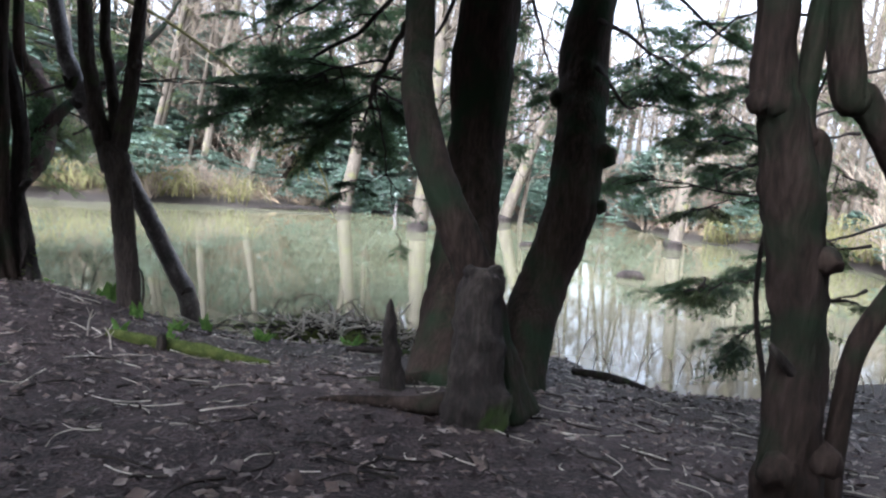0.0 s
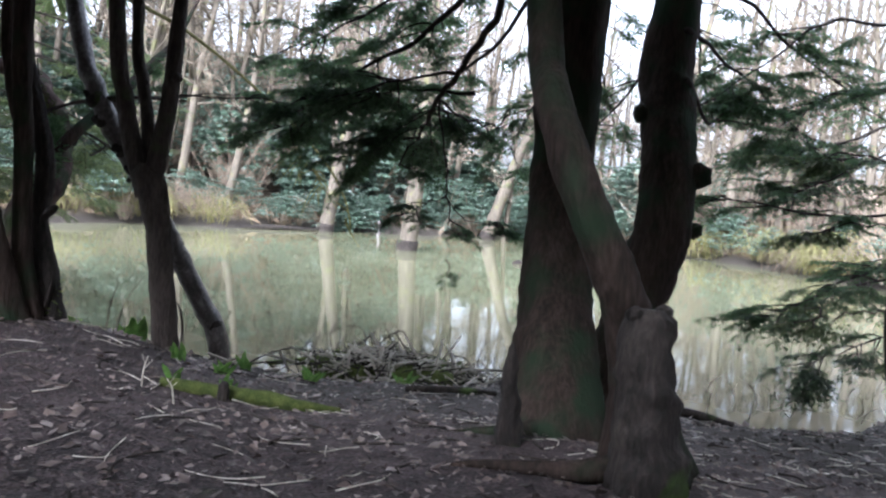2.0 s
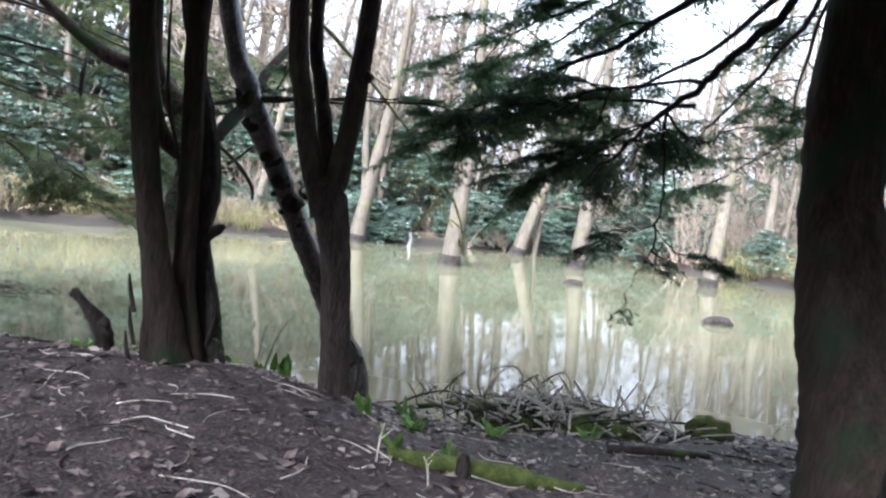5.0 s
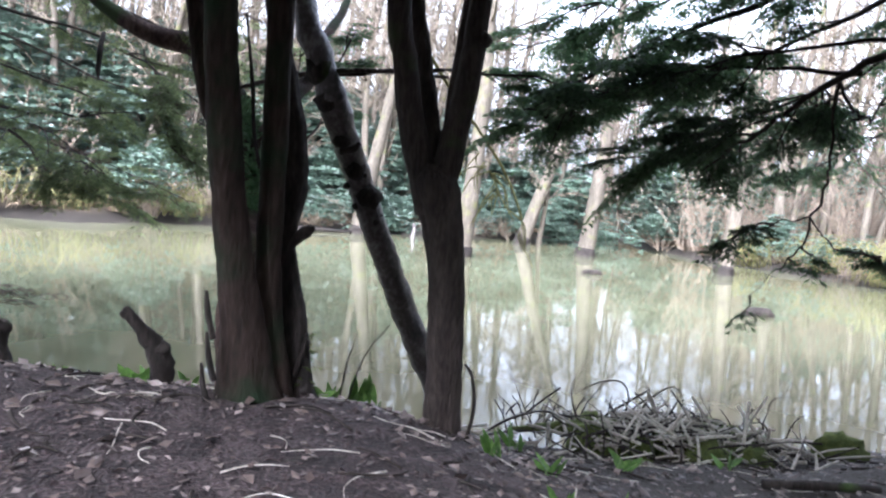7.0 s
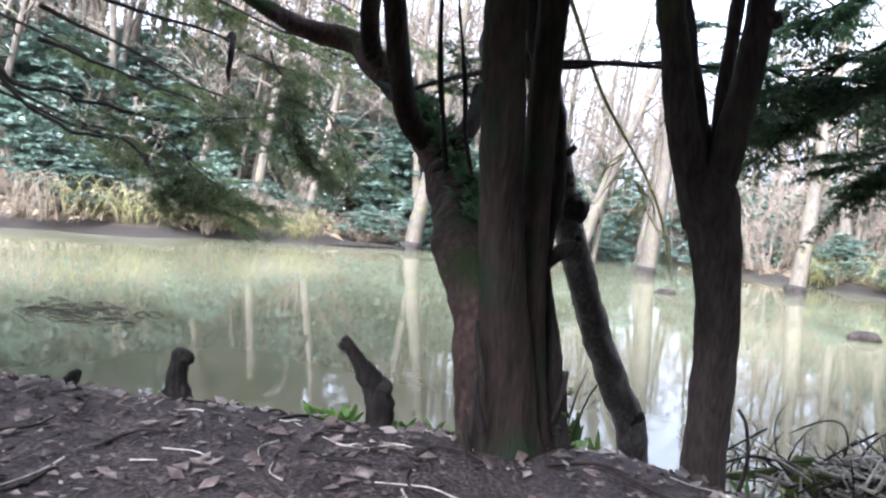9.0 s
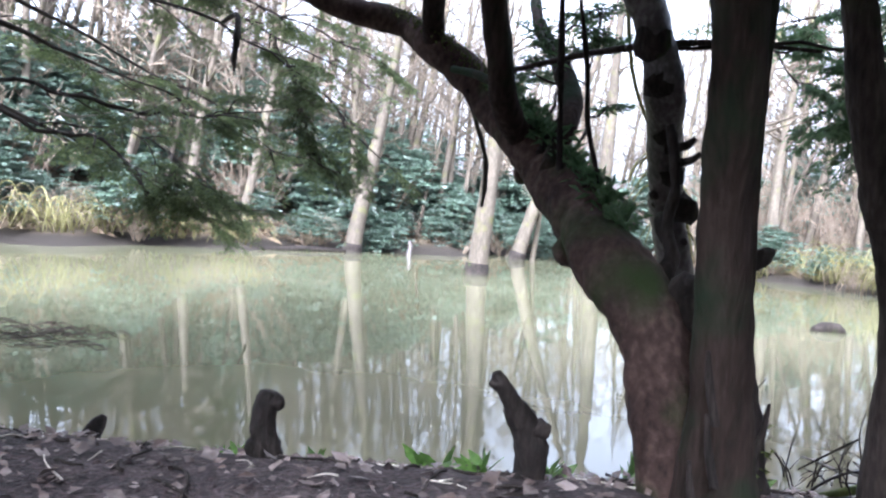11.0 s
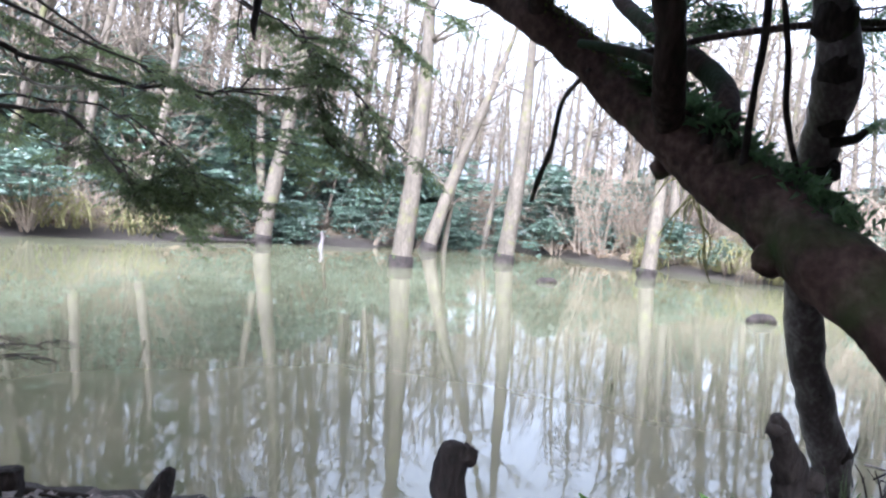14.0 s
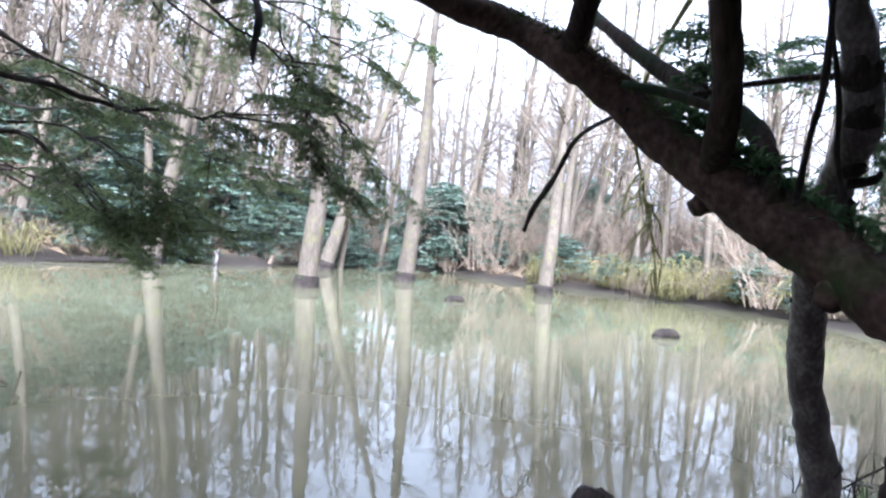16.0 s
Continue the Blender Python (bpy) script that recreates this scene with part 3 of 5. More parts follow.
    stem(t, "branch", [(-5.5, 9.16, 1.98, 0.03), (-5.62, 9.5, 2.12, 0.032), (-5.75, 9.8, 2.2, 0.026)], YEW, at, sides=8, seed=18)
    stem(t, "snag", [(-4.95, 8.14, 0.85, 0.045), (-4.80, 8.18, 1.04, 0.04), (-4.81, 8.24, 1.2, 0.034), (-4.78, 8.25, 1.42, 0.027), (-4.80, 8.25, 1.6, 0.027), (-4.83, 8.27, 1.74, 0.02)], DEADWOOD, at, "dark dead snag with snapped stubs", sides=10, lump=0.4, seed=11)
    for i, (x, y, z, r) in enumerate([(-4.74, 7.98, 0.82, 0.11), (-4.8, 8.02, 0.9, 0.08), (-4.7, 7.95, 0.66, 0.1), (-4.77, 7.96, 0.94, 0.05)]):
        bm = bmesh.new()
        knob(bm, (x - at[0], y - at[1], z - at[2]), r, i * 2.3, (1, 1, 1.25))
        part("burr", bm, DEADWOOD, t, "dark rotten burr")
    stem(t, "snapped_branch", [(-4.79, 8.25, 1.55, 0.03), (-4.73, 8.22, 1.56, 0.026), (-4.68, 8.2, 1.6, 0.02)], DEADWOOD, at, sides=8, lump=0.3, seed=12)
    stem(t, "snapped_branch", [(-4.80, 8.24, 1.15, 0.035), (-4.82, 8.3, 1.23, 0.03), (-4.79, 8.36, 1.28, 0.024)], DEADWOOD, at, sides=8, lump=0.3, seed=13)
    stem(t, "hanging_branch", [(-5.62, 9.9, 2.08, 0.014), (-5.4, 10.7, 2.0, 0.018), (-5.17, 11.3, 1.75, 0.022), (-5.06, 11.75, 1.5, 0.026), (-5.05, 11.88, 1.31, 0.02)], DEADWOOD, at, sides=8, lump=0.3, seed=9)
    for i, (x, y, z) in enumerate([(-4.95, 7.3, 0.35), (-4.98, 7.35, 0.15), (-4.52, 7.75, 0.3), (-4.97, 7.3, 0.6)]):
        stem(t, "bark_sliver", [(x, y, z - 0.15, 0.02), (x - 0.04 + 0.08 * (i == 2), y, z, 0.018), (x - 0.06 + 0.12 * (i == 2), y, z + 0.14, 0.008)], DEADWOOD, at, sides=6)
    return t, at


def right_hand_tree():
    at = (1.98, 3.1, ground_at(1.98, 3.1) - 0.03)
    t = tree("forked_tree", at, "dark knotty tree with snapped branch ends")
    stem(t, "trunk", [(1.98, 3.1, -0.1, 0.18), (1.96, 3.12, 0.3, 0.155), (1.93, 3.12, 0.86, 0.13), (1.87, 3.1, 1.2, 0.14), (1.80, 3.08, 1.5, 0.14), (1.66, 3.02, 2.0, 0.12), (1.55, 3.0, 2.5, 0.10), (1.4, 3.0, 5.5, 0.06)], YEW, at, flare=0.3, lump=0.24, ribs=0.05, knobs=[(1.52, 2.98, 2.08, 0.07), (1.95, 3.02, 1.35, 0.08), (1.84, 3.0, 0.28, 0.09), (2.07, 3.0, 0.36, 0.09)])
    stem(t, "stem", [(1.90, 3.12, 1.45, 0.08), (1.88, 3.12, 1.63, 0.072), (1.88, 3.12, 1.9, 0.065), (1.79, 3.12, 2.12, 0.058), (1.9, 3.2, 3.5, 0.04)], YEW, at, seed=2)
    stem(t, "stem", [(2.6, 3.3, 1.5, 0.07), (2.26, 3.15, 1.93, 0.073), (2.08, 3.12, 2.15, 0.08), (1.97, 3.12, 2.31, 0.086), (1.7, 3.2, 4.0, 0.07)], YEW, at, seed=3)
    stem(t, "stem", [(2.30, 3.38, -0.1, 0.08), (2.33, 3.38, 0.40, 0.06), (2.36, 3.38, 0.83, 0.058), (2.5, 3.38, 1.13, 0.063), (2.8, 3.4, 1.5, 0.07)], YEW, at, seed=4, flare=0.3)
    stem(t, "snapped_branch", [(1.9, 3.05, 0.75, 0.03), (1.78, 3.0, 0.86, 0.025), (1.72, 3.0, 0.92, 0.012)], DEADWOOD, at, sides=7)
    return t, at


def sapling():
    at = (3.24, 6.2, ground_at(3.24, 6.2) - 0.03)
    t = tree("yew_sapling", at, "thin bent yew sapling with pale green low sprays")
    stem(t, "trunk", [(3.24, 6.2, -0.45, 0.035), (3.2, 6.2, -0.1, 0.03), (3.05, 6.2, 0.5, 0.026), (3.0, 6.2, 0.95, 0.024), (3.02, 6.2, 1.5, 0.022), (3.14, 6.2, 2.06, 0.02), (3.4, 6.25, 2.8, 0.012), (3.5, 6.3, 3.4, 0.006)], DARKSTICK, at, sides=8)
    stem(t, "stem", [(3.2, 6.2, -0.2, 0.016), (3.25, 6.22, 0.4, 0.014), (3.4, 6.25, 0.8, 0.012), (3.7, 6.3, 1.1, 0.006)], DARKSTICK, at, sides=6)
    return t, at


YEW_A, AT_A = three_stemmed_yew()
forked_tree()
leaning_pale_tree()
YEW_B, AT_B = leaning_yew()
TREE_R, AT_R = right_hand_tree()
SAPLING, AT_S = sapling()


def left_trunk():
    at = (-9.5, 11.2, ground_at(-9.5, 11.2) - 0.03)
    t = tree("yew_tree", at, "slender trunk on the bank with long boughs over the water")
    stem(t, "trunk", [(-9.57, 11.25, -0.95, 0.10), (-9.59, 11.25, 0.2, 0.085), (-9.63, 11.25, 1.6, 0.08), (-9.7, 11.25, 3.5, 0.07), (-9.8, 11.3, 6.5, 0.03)], GREYBARK, at, flare=0.3)
    stem(t, "hanging_branch", [(-7.75, 12.85, 3.02, 0.02), (-7.55, 12.3, 2.98, 0.024), (-7.5, 12.1, 2.78, 0.032), (-7.52, 12.12, 2.55, 0.03), (-7.51, 12.12, 2.4, 0.01)], DEADWOOD, at, "dark snapped branch hanging down", sides=8, lump=0.3, seed=3)
    stem(t, "bare_twig", [(-9.35, 12.35, 1.97, 0.009), (-9.05, 12.4, 1.86, 0.012), (-8.68, 12.4, 1.93, 0.009)], STICK, at, "pale barkless twig", sides=6)
    return t, at


TREE_L, AT_L = left_trunk()

# boughs with evergreen sprays
foliage(YEW_A, [
    (local([(-0.2, 5.6, 4.3, 0.06), (-0.35, 6.9, 3.3, 0.05), (-0.52, 7.45, 2.95, 0.045), (-0.66, 7.71, 2.76, 0.04), (-0.81, 8.13, 2.55, 0.034), (-0.91, 8.66, 2.35, 0.027), (-1.02, 9.05, 2.16, 0.019), (-1.2, 9.5, 1.85, 0.01)], AT_A), dict(start=0.6, sprays=30)),
    (local([(-0.79, 8.15, 2.54, 0.017), (-0.67, 8.33, 2.03, 0.015), (-0.64, 8.41, 1.76, 0.014), (-0.56, 8.79, 1.33, 0.011), (-0.52, 9.08, 1.11, 0.008), (-0.48, 9.69, 0.78, 0.004)], AT_A), dict(sprays=7, start=0.5, density=0.8, spread=0.4, length=(0.2, 0.4))),
    (local([(-0.6, 8.6, 1.52, 0.01), (-0.35, 8.6, 1.32, 0.008), (0.0, 8.6, 1.28, 0.005)], AT_A), dict(sprays=6, length=(0.2, 0.35), spread=0.3)),
    (local([(-0.61, 8.6, 1.55, 0.009), (-0.85, 8.8, 1.45, 0.007), (-1.1, 9.0, 1.3, 0.004)], AT_A), dict(sprays=6, length=(0.2, 0.4), spread=0.3)),
    local([(-0.66, 7.71, 2.76, 0.025), (-1.1, 8.2, 2.78, 0.02), (-1.7, 8.9, 2.62, 0.014), (-2.4, 9.6, 2.4, 0.006)], AT_A),
    (local([(-0.81, 8.13, 2.55, 0.02), (-0.45, 8.5, 2.42, 0.016), (-0.1, 8.8, 2.4, 0.012), (0.1, 8.9, 2.62, 0.006)], AT_A), dict(sprays=8)),
    local([(0.0, 6.8, 4.2, 0.05), (-0.9, 8.6, 3.4, 0.04), (-1.8, 9.3, 2.9, 0.025), (-2.6, 9.6, 2.45, 0.01)], AT_A),
    local([(-0.4, 8.5, 2.7, 0.03), (-1.2, 9.0, 2.75, 0.02), (-2.0, 9.3, 2.5, 0.012), (-2.7, 9.5, 2.2, 0.006)], AT_A),
    local([(-0.2, 6.0, 4.4, 0.05), (-0.8, 7.8, 3.9, 0.035), (-1.7, 8.8, 3.5, 0.02), (-2.5, 9.4, 3.1, 0.01)], AT_A),
    local([(0.3, 7.2, 4.0, 0.05), (-0.2, 9.0, 3.3, 0.03), (-0.8, 10.2, 2.9, 0.02), (-1.3, 11.0, 2.4, 0.01)], AT_A),
    local([(-0.7, 8.8, 2.4, 0.02), (-1.1, 9.4, 2.3, 0.012), (-1.5, 10.0, 1.9, 0.006)], AT_A),
    local([(0.2, 6.9, 4.4, 0.05), (-0.9, 9.2, 3.9, 0.03), (-1.6, 10.6, 3.5, 0.02), (-2.6, 11.6, 3.2, 0.01)], AT_A),
], 3, YEWLEAF, DARKSTICK, "drooping dark green needle sprays", sprays=34, spread=0.75, width=0.034)
foliage(YEW_A, [
    local([(1.6, 7.7, 3.4, 0.04), (2.4, 8.6, 3.3, 0.025), (3.4, 9.4, 3.0, 0.015), (4.6, 10.2, 2.4, 0.006)], AT_A),
    local([(1.6, 7.6, 2.9, 0.035), (2.2, 8.4, 2.6, 0.02), (2.6, 9.0, 2.9, 0.012), (3.2, 9.6, 3.2, 0.006)], AT_A),
    local([(5.5, 9.5, 1.9, 0.03), (4.4, 9.2, 1.7, 0.022), (3.2, 9.0, 1.75, 0.014), (2.3, 8.9, 1.8, 0.006)], AT_A),
    local([(5.6, 9.0, 1.2, 0.03), (4.8, 9.0, 1.0, 0.02), (4.0, 9.0, 0.7, 0.012), (3.3, 9.0, 0.4, 0.006)], AT_A),
    local([(5.8, 10.0, 2.7, 0.03), (5.0, 9.8, 2.5, 0.02), (4.2, 9.7, 2.1, 0.012), (3.6, 9.6, 1.9, 0.006)], AT_A),
    local([(5.8, 9.3, 0.6, 0.03), (5.2, 9.3, 0.3, 0.02), (4.5, 9.3, 0.0, 0.012), (4.0, 9.3, -0.3, 0.006)], AT_A),
    local([(1.7, 7.9, 4.2, 0.05), (3.0, 9.0, 3.9, 0.03), (4.4, 10.0, 3.5, 0.02), (5.8, 11.0, 3.2, 0.008)], AT_A),
    local([(1.7, 8.0, 4.6, 0.05), (2.4, 9.6, 4.2, 0.03), (3.0, 11.0, 3.7, 0.02), (3.6, 12.0, 3.2, 0.008)], AT_A),
    local([(0.6, 7.4, 4.6, 0.05), (1.0, 9.0, 3.9, 0.03), (1.4, 10.2, 3.3, 0.02), (1.9, 11.0, 2.6, 0.008)], AT_A),
    local([(0.5, 7.5, 4.2, 0.05), (0.7, 9.2, 3.5, 0.03), (0.6, 10.4, 2.9, 0.02), (0.4, 11.2, 2.3, 0.008)], AT_A),
    local([(1.6, 7.9, 3.6, 0.04), (1.7, 9.4, 3.2, 0.025), (1.5, 10.6, 2.7, 0.015), (1.1, 11.6, 2.2, 0.006)], AT_A),
    local([(5.2, 8.9, 4.3, 0.035), (4.4, 9.0, 4.0, 0.03), (3.7, 9.0, 3.95, 0.022), (3.0, 9.0, 3.4, 0.014), (2.4, 9.0, 2.9, 0.006)], AT_A),
    local([(5.9, 9.4, 3.6, 0.03), (5.0, 9.2, 3.3, 0.022), (4.1, 9.1, 3.2, 0.014), (3.3, 9.1, 2.7, 0.006)], AT_A),
    local([(6.5, 11.0, 3.4, 0.04), (5.4, 10.8, 2.9, 0.025), (4.4, 10.6, 2.6, 0.015), (3.6, 10.4, 2.5, 0.006)], AT_A),
    local([(6.8, 10.2, 1.6, 0.04), (5.8, 10.2, 1.2, 0.025), (5.0, 10.0, 0.9, 0.015), (4.4, 9.9, 0.7, 0.006)], AT_A),
], 5, YEWLEAF, DARKSTICK, "thin green needle sprays", sprays=27, spread=0.6, density=0.9)
foliage(SAPLING, [
    local([(3.0, 6.2, 0.9, 0.012), (2.85, 6.4, 0.85, 0.009), (2.6, 6.6, 0.72, 0.005)], AT_S),
    local([(3.1, 6.2, 0.45, 0.01), (3.4, 6.3, 0.5, 0.008), (3.75, 6.4, 0.4, 0.004)], AT_S),
    local([(3.02, 6.2, 1.4, 0.012), (3.3, 6.4, 1.45, 0.009), (3.6, 6.6, 1.3, 0.005)], AT_S),
    local([(3.05, 6.2, 1.6, 0.012), (2.8, 6.5, 1.6, 0.009), (2.5, 6.8, 1.45, 0.005)], AT_S),
    local([(3.1, 6.2, 2.0, 0.012), (3.3, 6.5, 2.05, 0.009), (3.5, 6.9, 1.9, 0.005)], AT_S),
    local([(3.4, 6.25, 0.8, 0.01), (3.8, 6.5, 0.75, 0.008), (4.2, 6.8, 0.55, 0.004)], AT_S),
    local([(3.2, 6.2, 2.3, 0.012), (3.6, 6.6, 2.2, 0.009), (4.1, 7.0, 1.9, 0.005)], AT_S),
    local([(3.15, 6.2, 2.1, 0.012), (2.8, 6.7, 2.2, 0.009), (2.4, 7.2, 2.1, 0.005)], AT_S),
], 13, LIGHTLEAF, DARKSTICK, "sparse yellow-green needle sprays", sprays=9, spread=0.35, length=(0.2, 0.4), density=0.8)
foliage(TREE_L, [
    local([(-9.62, 11.3, 2.3, 0.06), (-9.75, 12.2, 2.17, 0.034), (-9.22, 12.38, 2.09, 0.03), (-8.69, 12.38, 2.01, 0.028), (-8.24, 12.38, 1.95, 0.023), (-7.65, 12.4, 2.01, 0.014), (-7.0, 12.5, 2.15, 0.007)], AT_L),
    local([(-9.7, 11.4, 2.35, 0.05), (-10.2, 13.0, 2.08, 0.034), (-9.68, 13.38, 1.77, 0.032), (-9.0, 13.38, 1.74, 0.026), (-8.63, 13.38, 1.32, 0.02), (-8.22, 13.38, 1.08, 0.014), (-7.52, 13.38, 1.06, 0.007)], AT_L),
    local([(-9.63, 13.3, 1.82, 0.02), (-8.8, 13.4, 1.85, 0.014), (-8.3, 13.3, 1.6, 0.01), (-7.9, 13.2, 1.25, 0.005)], AT_L),
    local([(-10, 11.6, 3.4, 0.04), (-9.0, 12.4, 3.2, 0.03), (-7.8, 12.9, 3.0, 0.02), (-6.8, 13.0, 2.5, 0.012), (-6.3, 13.1, 2.0, 0.006)], AT_L),
    local([(-10.2, 11.8, 3.8, 0.04), (-8.8, 12.8, 3.7, 0.03), (-7.2, 13.4, 3.3, 0.016), (-6.0, 13.6, 2.9, 0.008)], AT_L),
    local([(-10.0, 13.0, 2.8, 0.035), (-9.2, 14.0, 2.6, 0.02), (-8.0, 14.6, 2.2, 0.01), (-7.0, 15.0, 1.7, 0.006)], AT_L),
    local([(-10.6, 13.0, 2.2, 0.03), (-10.0, 14.2, 1.9, 0.02), (-9.2, 15.0, 1.5, 0.01), (-8.4, 15.4, 1.1, 0.005)], AT_L),
    local([(-10.8, 12.4, 3.2, 0.03), (-10.4, 14.2, 3.0, 0.02), (-9.6, 15.6, 2.7, 0.01), (-8.6, 16.4, 2.3, 0.005)], AT_L),
    local([(-10.5, 13.5, 4.2, 0.05), (-9.0, 15.0, 4.0, 0.03), (-7.4, 16.0, 3.6, 0.02), (-6.0, 16.6, 3.1, 0.008)], AT_L),
    local([(-10.5, 14.0, 3.4, 0.04), (-9.4, 16.0, 3.0, 0.025), (-8.0, 17.2, 2.5, 0.015), (-6.6, 17.8, 2.0, 0.006)], AT_L),
    local([(-11.2, 14.5, 2.4, 0.04), (-10.4, 16.4, 1.9, 0.025), (-9.2, 17.6, 1.4, 0.015), (-8.0, 18.2, 0.9, 0.006)], AT_L),
    local([(-10.3, 12.5, 4.4, 0.04), (-8.6, 13.6, 4.3, 0.03), (-7.0, 14.2, 4.0, 0.016), (-5.6, 14.4, 3.6, 0.008)], AT_L),
    (local([(-7.2, 12.7, 2.9, 0.014), (-6.95, 12.7, 2.4, 0.011), (-6.8, 12.7, 1.75, 0.006)], AT_L), dict(sprays=22, spread=0.45, start=0.2)),
], 7, LIGHTLEAF, DARKSTICK, "feathery mid-green needle sprays", sprays=24, spread=0.8, density=0.75, width=0.028)
foliage(YEW_B, [
    (local([(-4.9, 9.6, 1.7, 0.02), (-4.7, 10.0, 2.0, 0.015), (-4.6, 10.3, 2.5, 0.01), (-4.5, 10.4, 3.0, 0.005)], AT_B), dict(sprays=10)),
    (local([(-5.1, 9.6, 1.8, 0.02), (-4.95, 9.9, 2.2, 0.012), (-4.9, 10.0, 2.8, 0.006)], AT_B), dict(sprays=10)),
    (local([(-4.6, 9.05, 2.32, 0.02), (-3.9, 9.0, 2.42, 0.018), (-2.8, 9.3, 2.52, 0.012), (-1.9, 9.8, 2.45, 0.006)], AT_B), dict(sprays=12, start=0.45)),
    (local([(-3.9, 9.0, 2.42, 0.015), (-3.2, 10.0, 2.6, 0.01), (-2.4, 10.6, 2.3, 0.006)], AT_B), dict(sprays=10)),
], 9, YEWLEAF, DARKSTICK, "small dark green needle sprays", sprays=8, spread=0.35, length=(0.2, 0.4))


def fringe(t, at, line, n, seed, mat, label, size=(0.05, 0.16), out=0.16):
    """Ragged moss and fern tufts standing along the upper side of a limb."""
    rng = random.Random(seed)
    path = curve_through([(*p, 0) for p in line], 10)
    lv, lf = [], []
    for _ in range(n):
        c = Vector(rng.choice(path)[:3]) + Vector((rng.gauss(0, 0.04), rng.gauss(0, 0.04), rng.gauss(0, 0.02)))
        w = Vector((rng.uniform(-0.8, 0.8), rng.uniform(-0.8, 0.8), rng.uniform(0.0, 1.2))).normalized()
        blade(lv, lf, c - Vector(at), w, Vector((rng.uniform(-1, 1), rng.uniform(-1, 1), 1)).normalized(), rng.uniform(*size), 0.018, 0.3)
    tagged(flat("moss_fringe", lv, lf, mat, t, label), kind="stuff")


fringe(YEW_B, AT_B, [(-4.98, 8.4, 1.2), (-5.02, 8.75, 1.4), (-5.12, 9.1, 1.62), (-5.25, 9.4, 1.85), (-5.4, 9.7, 2.08)], 900, 1, YEWLEAF, "dark ragged moss and fern tufts")
fringe(YEW_B, AT_B, [(-5.42, 9.7, 2.04), (-5.6, 9.96, 2.3), (-5.85, 10.18, 2.52), (-6.12, 10.52, 2.74)], 500, 2, MOSS, "green moss along the limb", (0.02, 0.05))
fringe(YEW_B, AT_B, [(-4.52, 7.8, -0.05), (-4.48, 7.85, 0.15), (-4.5, 7.88, 0.4)], 260, 3, MOSS, "green moss on the roots", (0.02, 0.07))


# high crowns added above the view, to shade the bank and darken reflections
def crown(t, at, centre, size, n, seed, mat=YEWLEAF, leaf=(0.28, 0.5)):
    """A loose crown of leaf clumps set on outlying shoots."""
    rng = random.Random(seed)
    lv, lf = [], []
    for _ in range(n):
        while True:
            p = Vector((rng.uniform(-1, 1), rng.uniform(-1, 1), rng.uniform(-1, 1)))
            if 0.1 < p.length < 1:
                break
        c = Vector(centre) + Vector([a * b for a, b in zip(p, size)])
        for _ in range(7):
            w = Vector((rng.uniform(-1, 1), rng.uniform(-1, 1), rng.uniform(-0.8, 0.4))).normalized()
            blade(lv, lf, c - Vector(at) + w * rng.uniform(0, 0.25), w, Vector((0.1, 0.1, 1)), rng.uniform(*leaf), leaf[1] * 0.26)
    tagged(flat("crown", lv, lf, mat, t, "dense dark evergreen crown out of view"), kind="stuff")


crown(YEW_A, AT_A, (0.5, 4.5, 6.0), (4.5, 4.5, 2.0), 1500, 1)
crown(YEW_B, AT_B, (-5.0, 5.6, 6.0), (4.8, 4.4, 2.0), 2300, 2)
crown(TREE_R, AT_R, (5.0, 2.5, 5.6), (4.2, 4.5, 2.0), 1400, 3)
crown(TREE_L, AT_L, (-11.0, 7.6, 5.8), (4.0, 4.6, 2.2), 1800, 4)
crown(TREE_L, AT_L, (-9.6, 14.6, 5.6), (3.4, 3.0, 1.4), 190, 5, LIGHTLEAF)


# unseen yews around the path, added to keep light off the bank
def shade_yew(x, y, seed):
    at = (x, y, ground_at(x, y) - 0.05)
    t = tree("yew_tree", at, "dark yew added out of view to shade the bank")
    stem(t, "trunk", [(x, y, at[2] - 0.1, 0.3), (x + 0.1, y, 2.0, 0.25), (x, y + 0.1, 4.5, 0.18), (x, y, 7.5, 0.05)], YEW, at, flare=0.3, seed=seed)
    crown(t, at, (x, y, 6.2), (4.6, 4.2, 2.8), 900, seed)


for i, (x, y) in enumerate([(3.5, -4.0), (-4.5, -4.5), (10.5, -1.0), (-13.5, -3.0), (11.5, 4.5)]):
    shade_yew(x, y, 60 + i)


def screen_yew(x, y, seed):
    """A yew with branches down to the ground, added unseen to block light."""
    at = (x, y, ground_at(x, y) - 0.05)
    t = tree("yew_tree", at, "dense dark yew added out of view to block light, branches to the ground")
    stem(t, "trunk", [(x, y, at[2] - 0.1, 0.25), (x + 0.1, y, 2.5, 0.2), (x, y, 8.0, 0.05)], YEW, at, flare=0.3, seed=seed)
    crown(t, at, (x, y, 4.6), (3.2, 2.2, 4.4), 520, seed, leaf=(0.5, 0.9))


for i, (x, y) in enumerate([(7.5, -5.5), (1.5, -7.5), (-3.0, -6.5), (-8.0, -5.0), (-12.5, -2.0), (-15.5, 2.0), (12.5, -3.0), (-16.5, 7.0)]):
    screen_yew(x, y, 160 + i)


# ---- stumps and debris by the water ----
def stump(pts, label, knobs=(), seed=0.0):
    at = (pts[0][0], pts[0][1], ground_at(pts[0][0], pts[0][1]) - 0.03)
    bm = bmesh.new()
    tube(bm, local(pts, at), 12, 7, 0.28, 7.0, 0.3, 0.06, seed)
    for i, k in enumerate(knobs):
        knob(bm, [k[j] - at[j] for j in range(3)], k[3], i + seed)
    ob = link("tree_stump", bm, DEADWOOD)
    ob.location = at
    tagged(ob, label, "stump", "stumps on the bank")


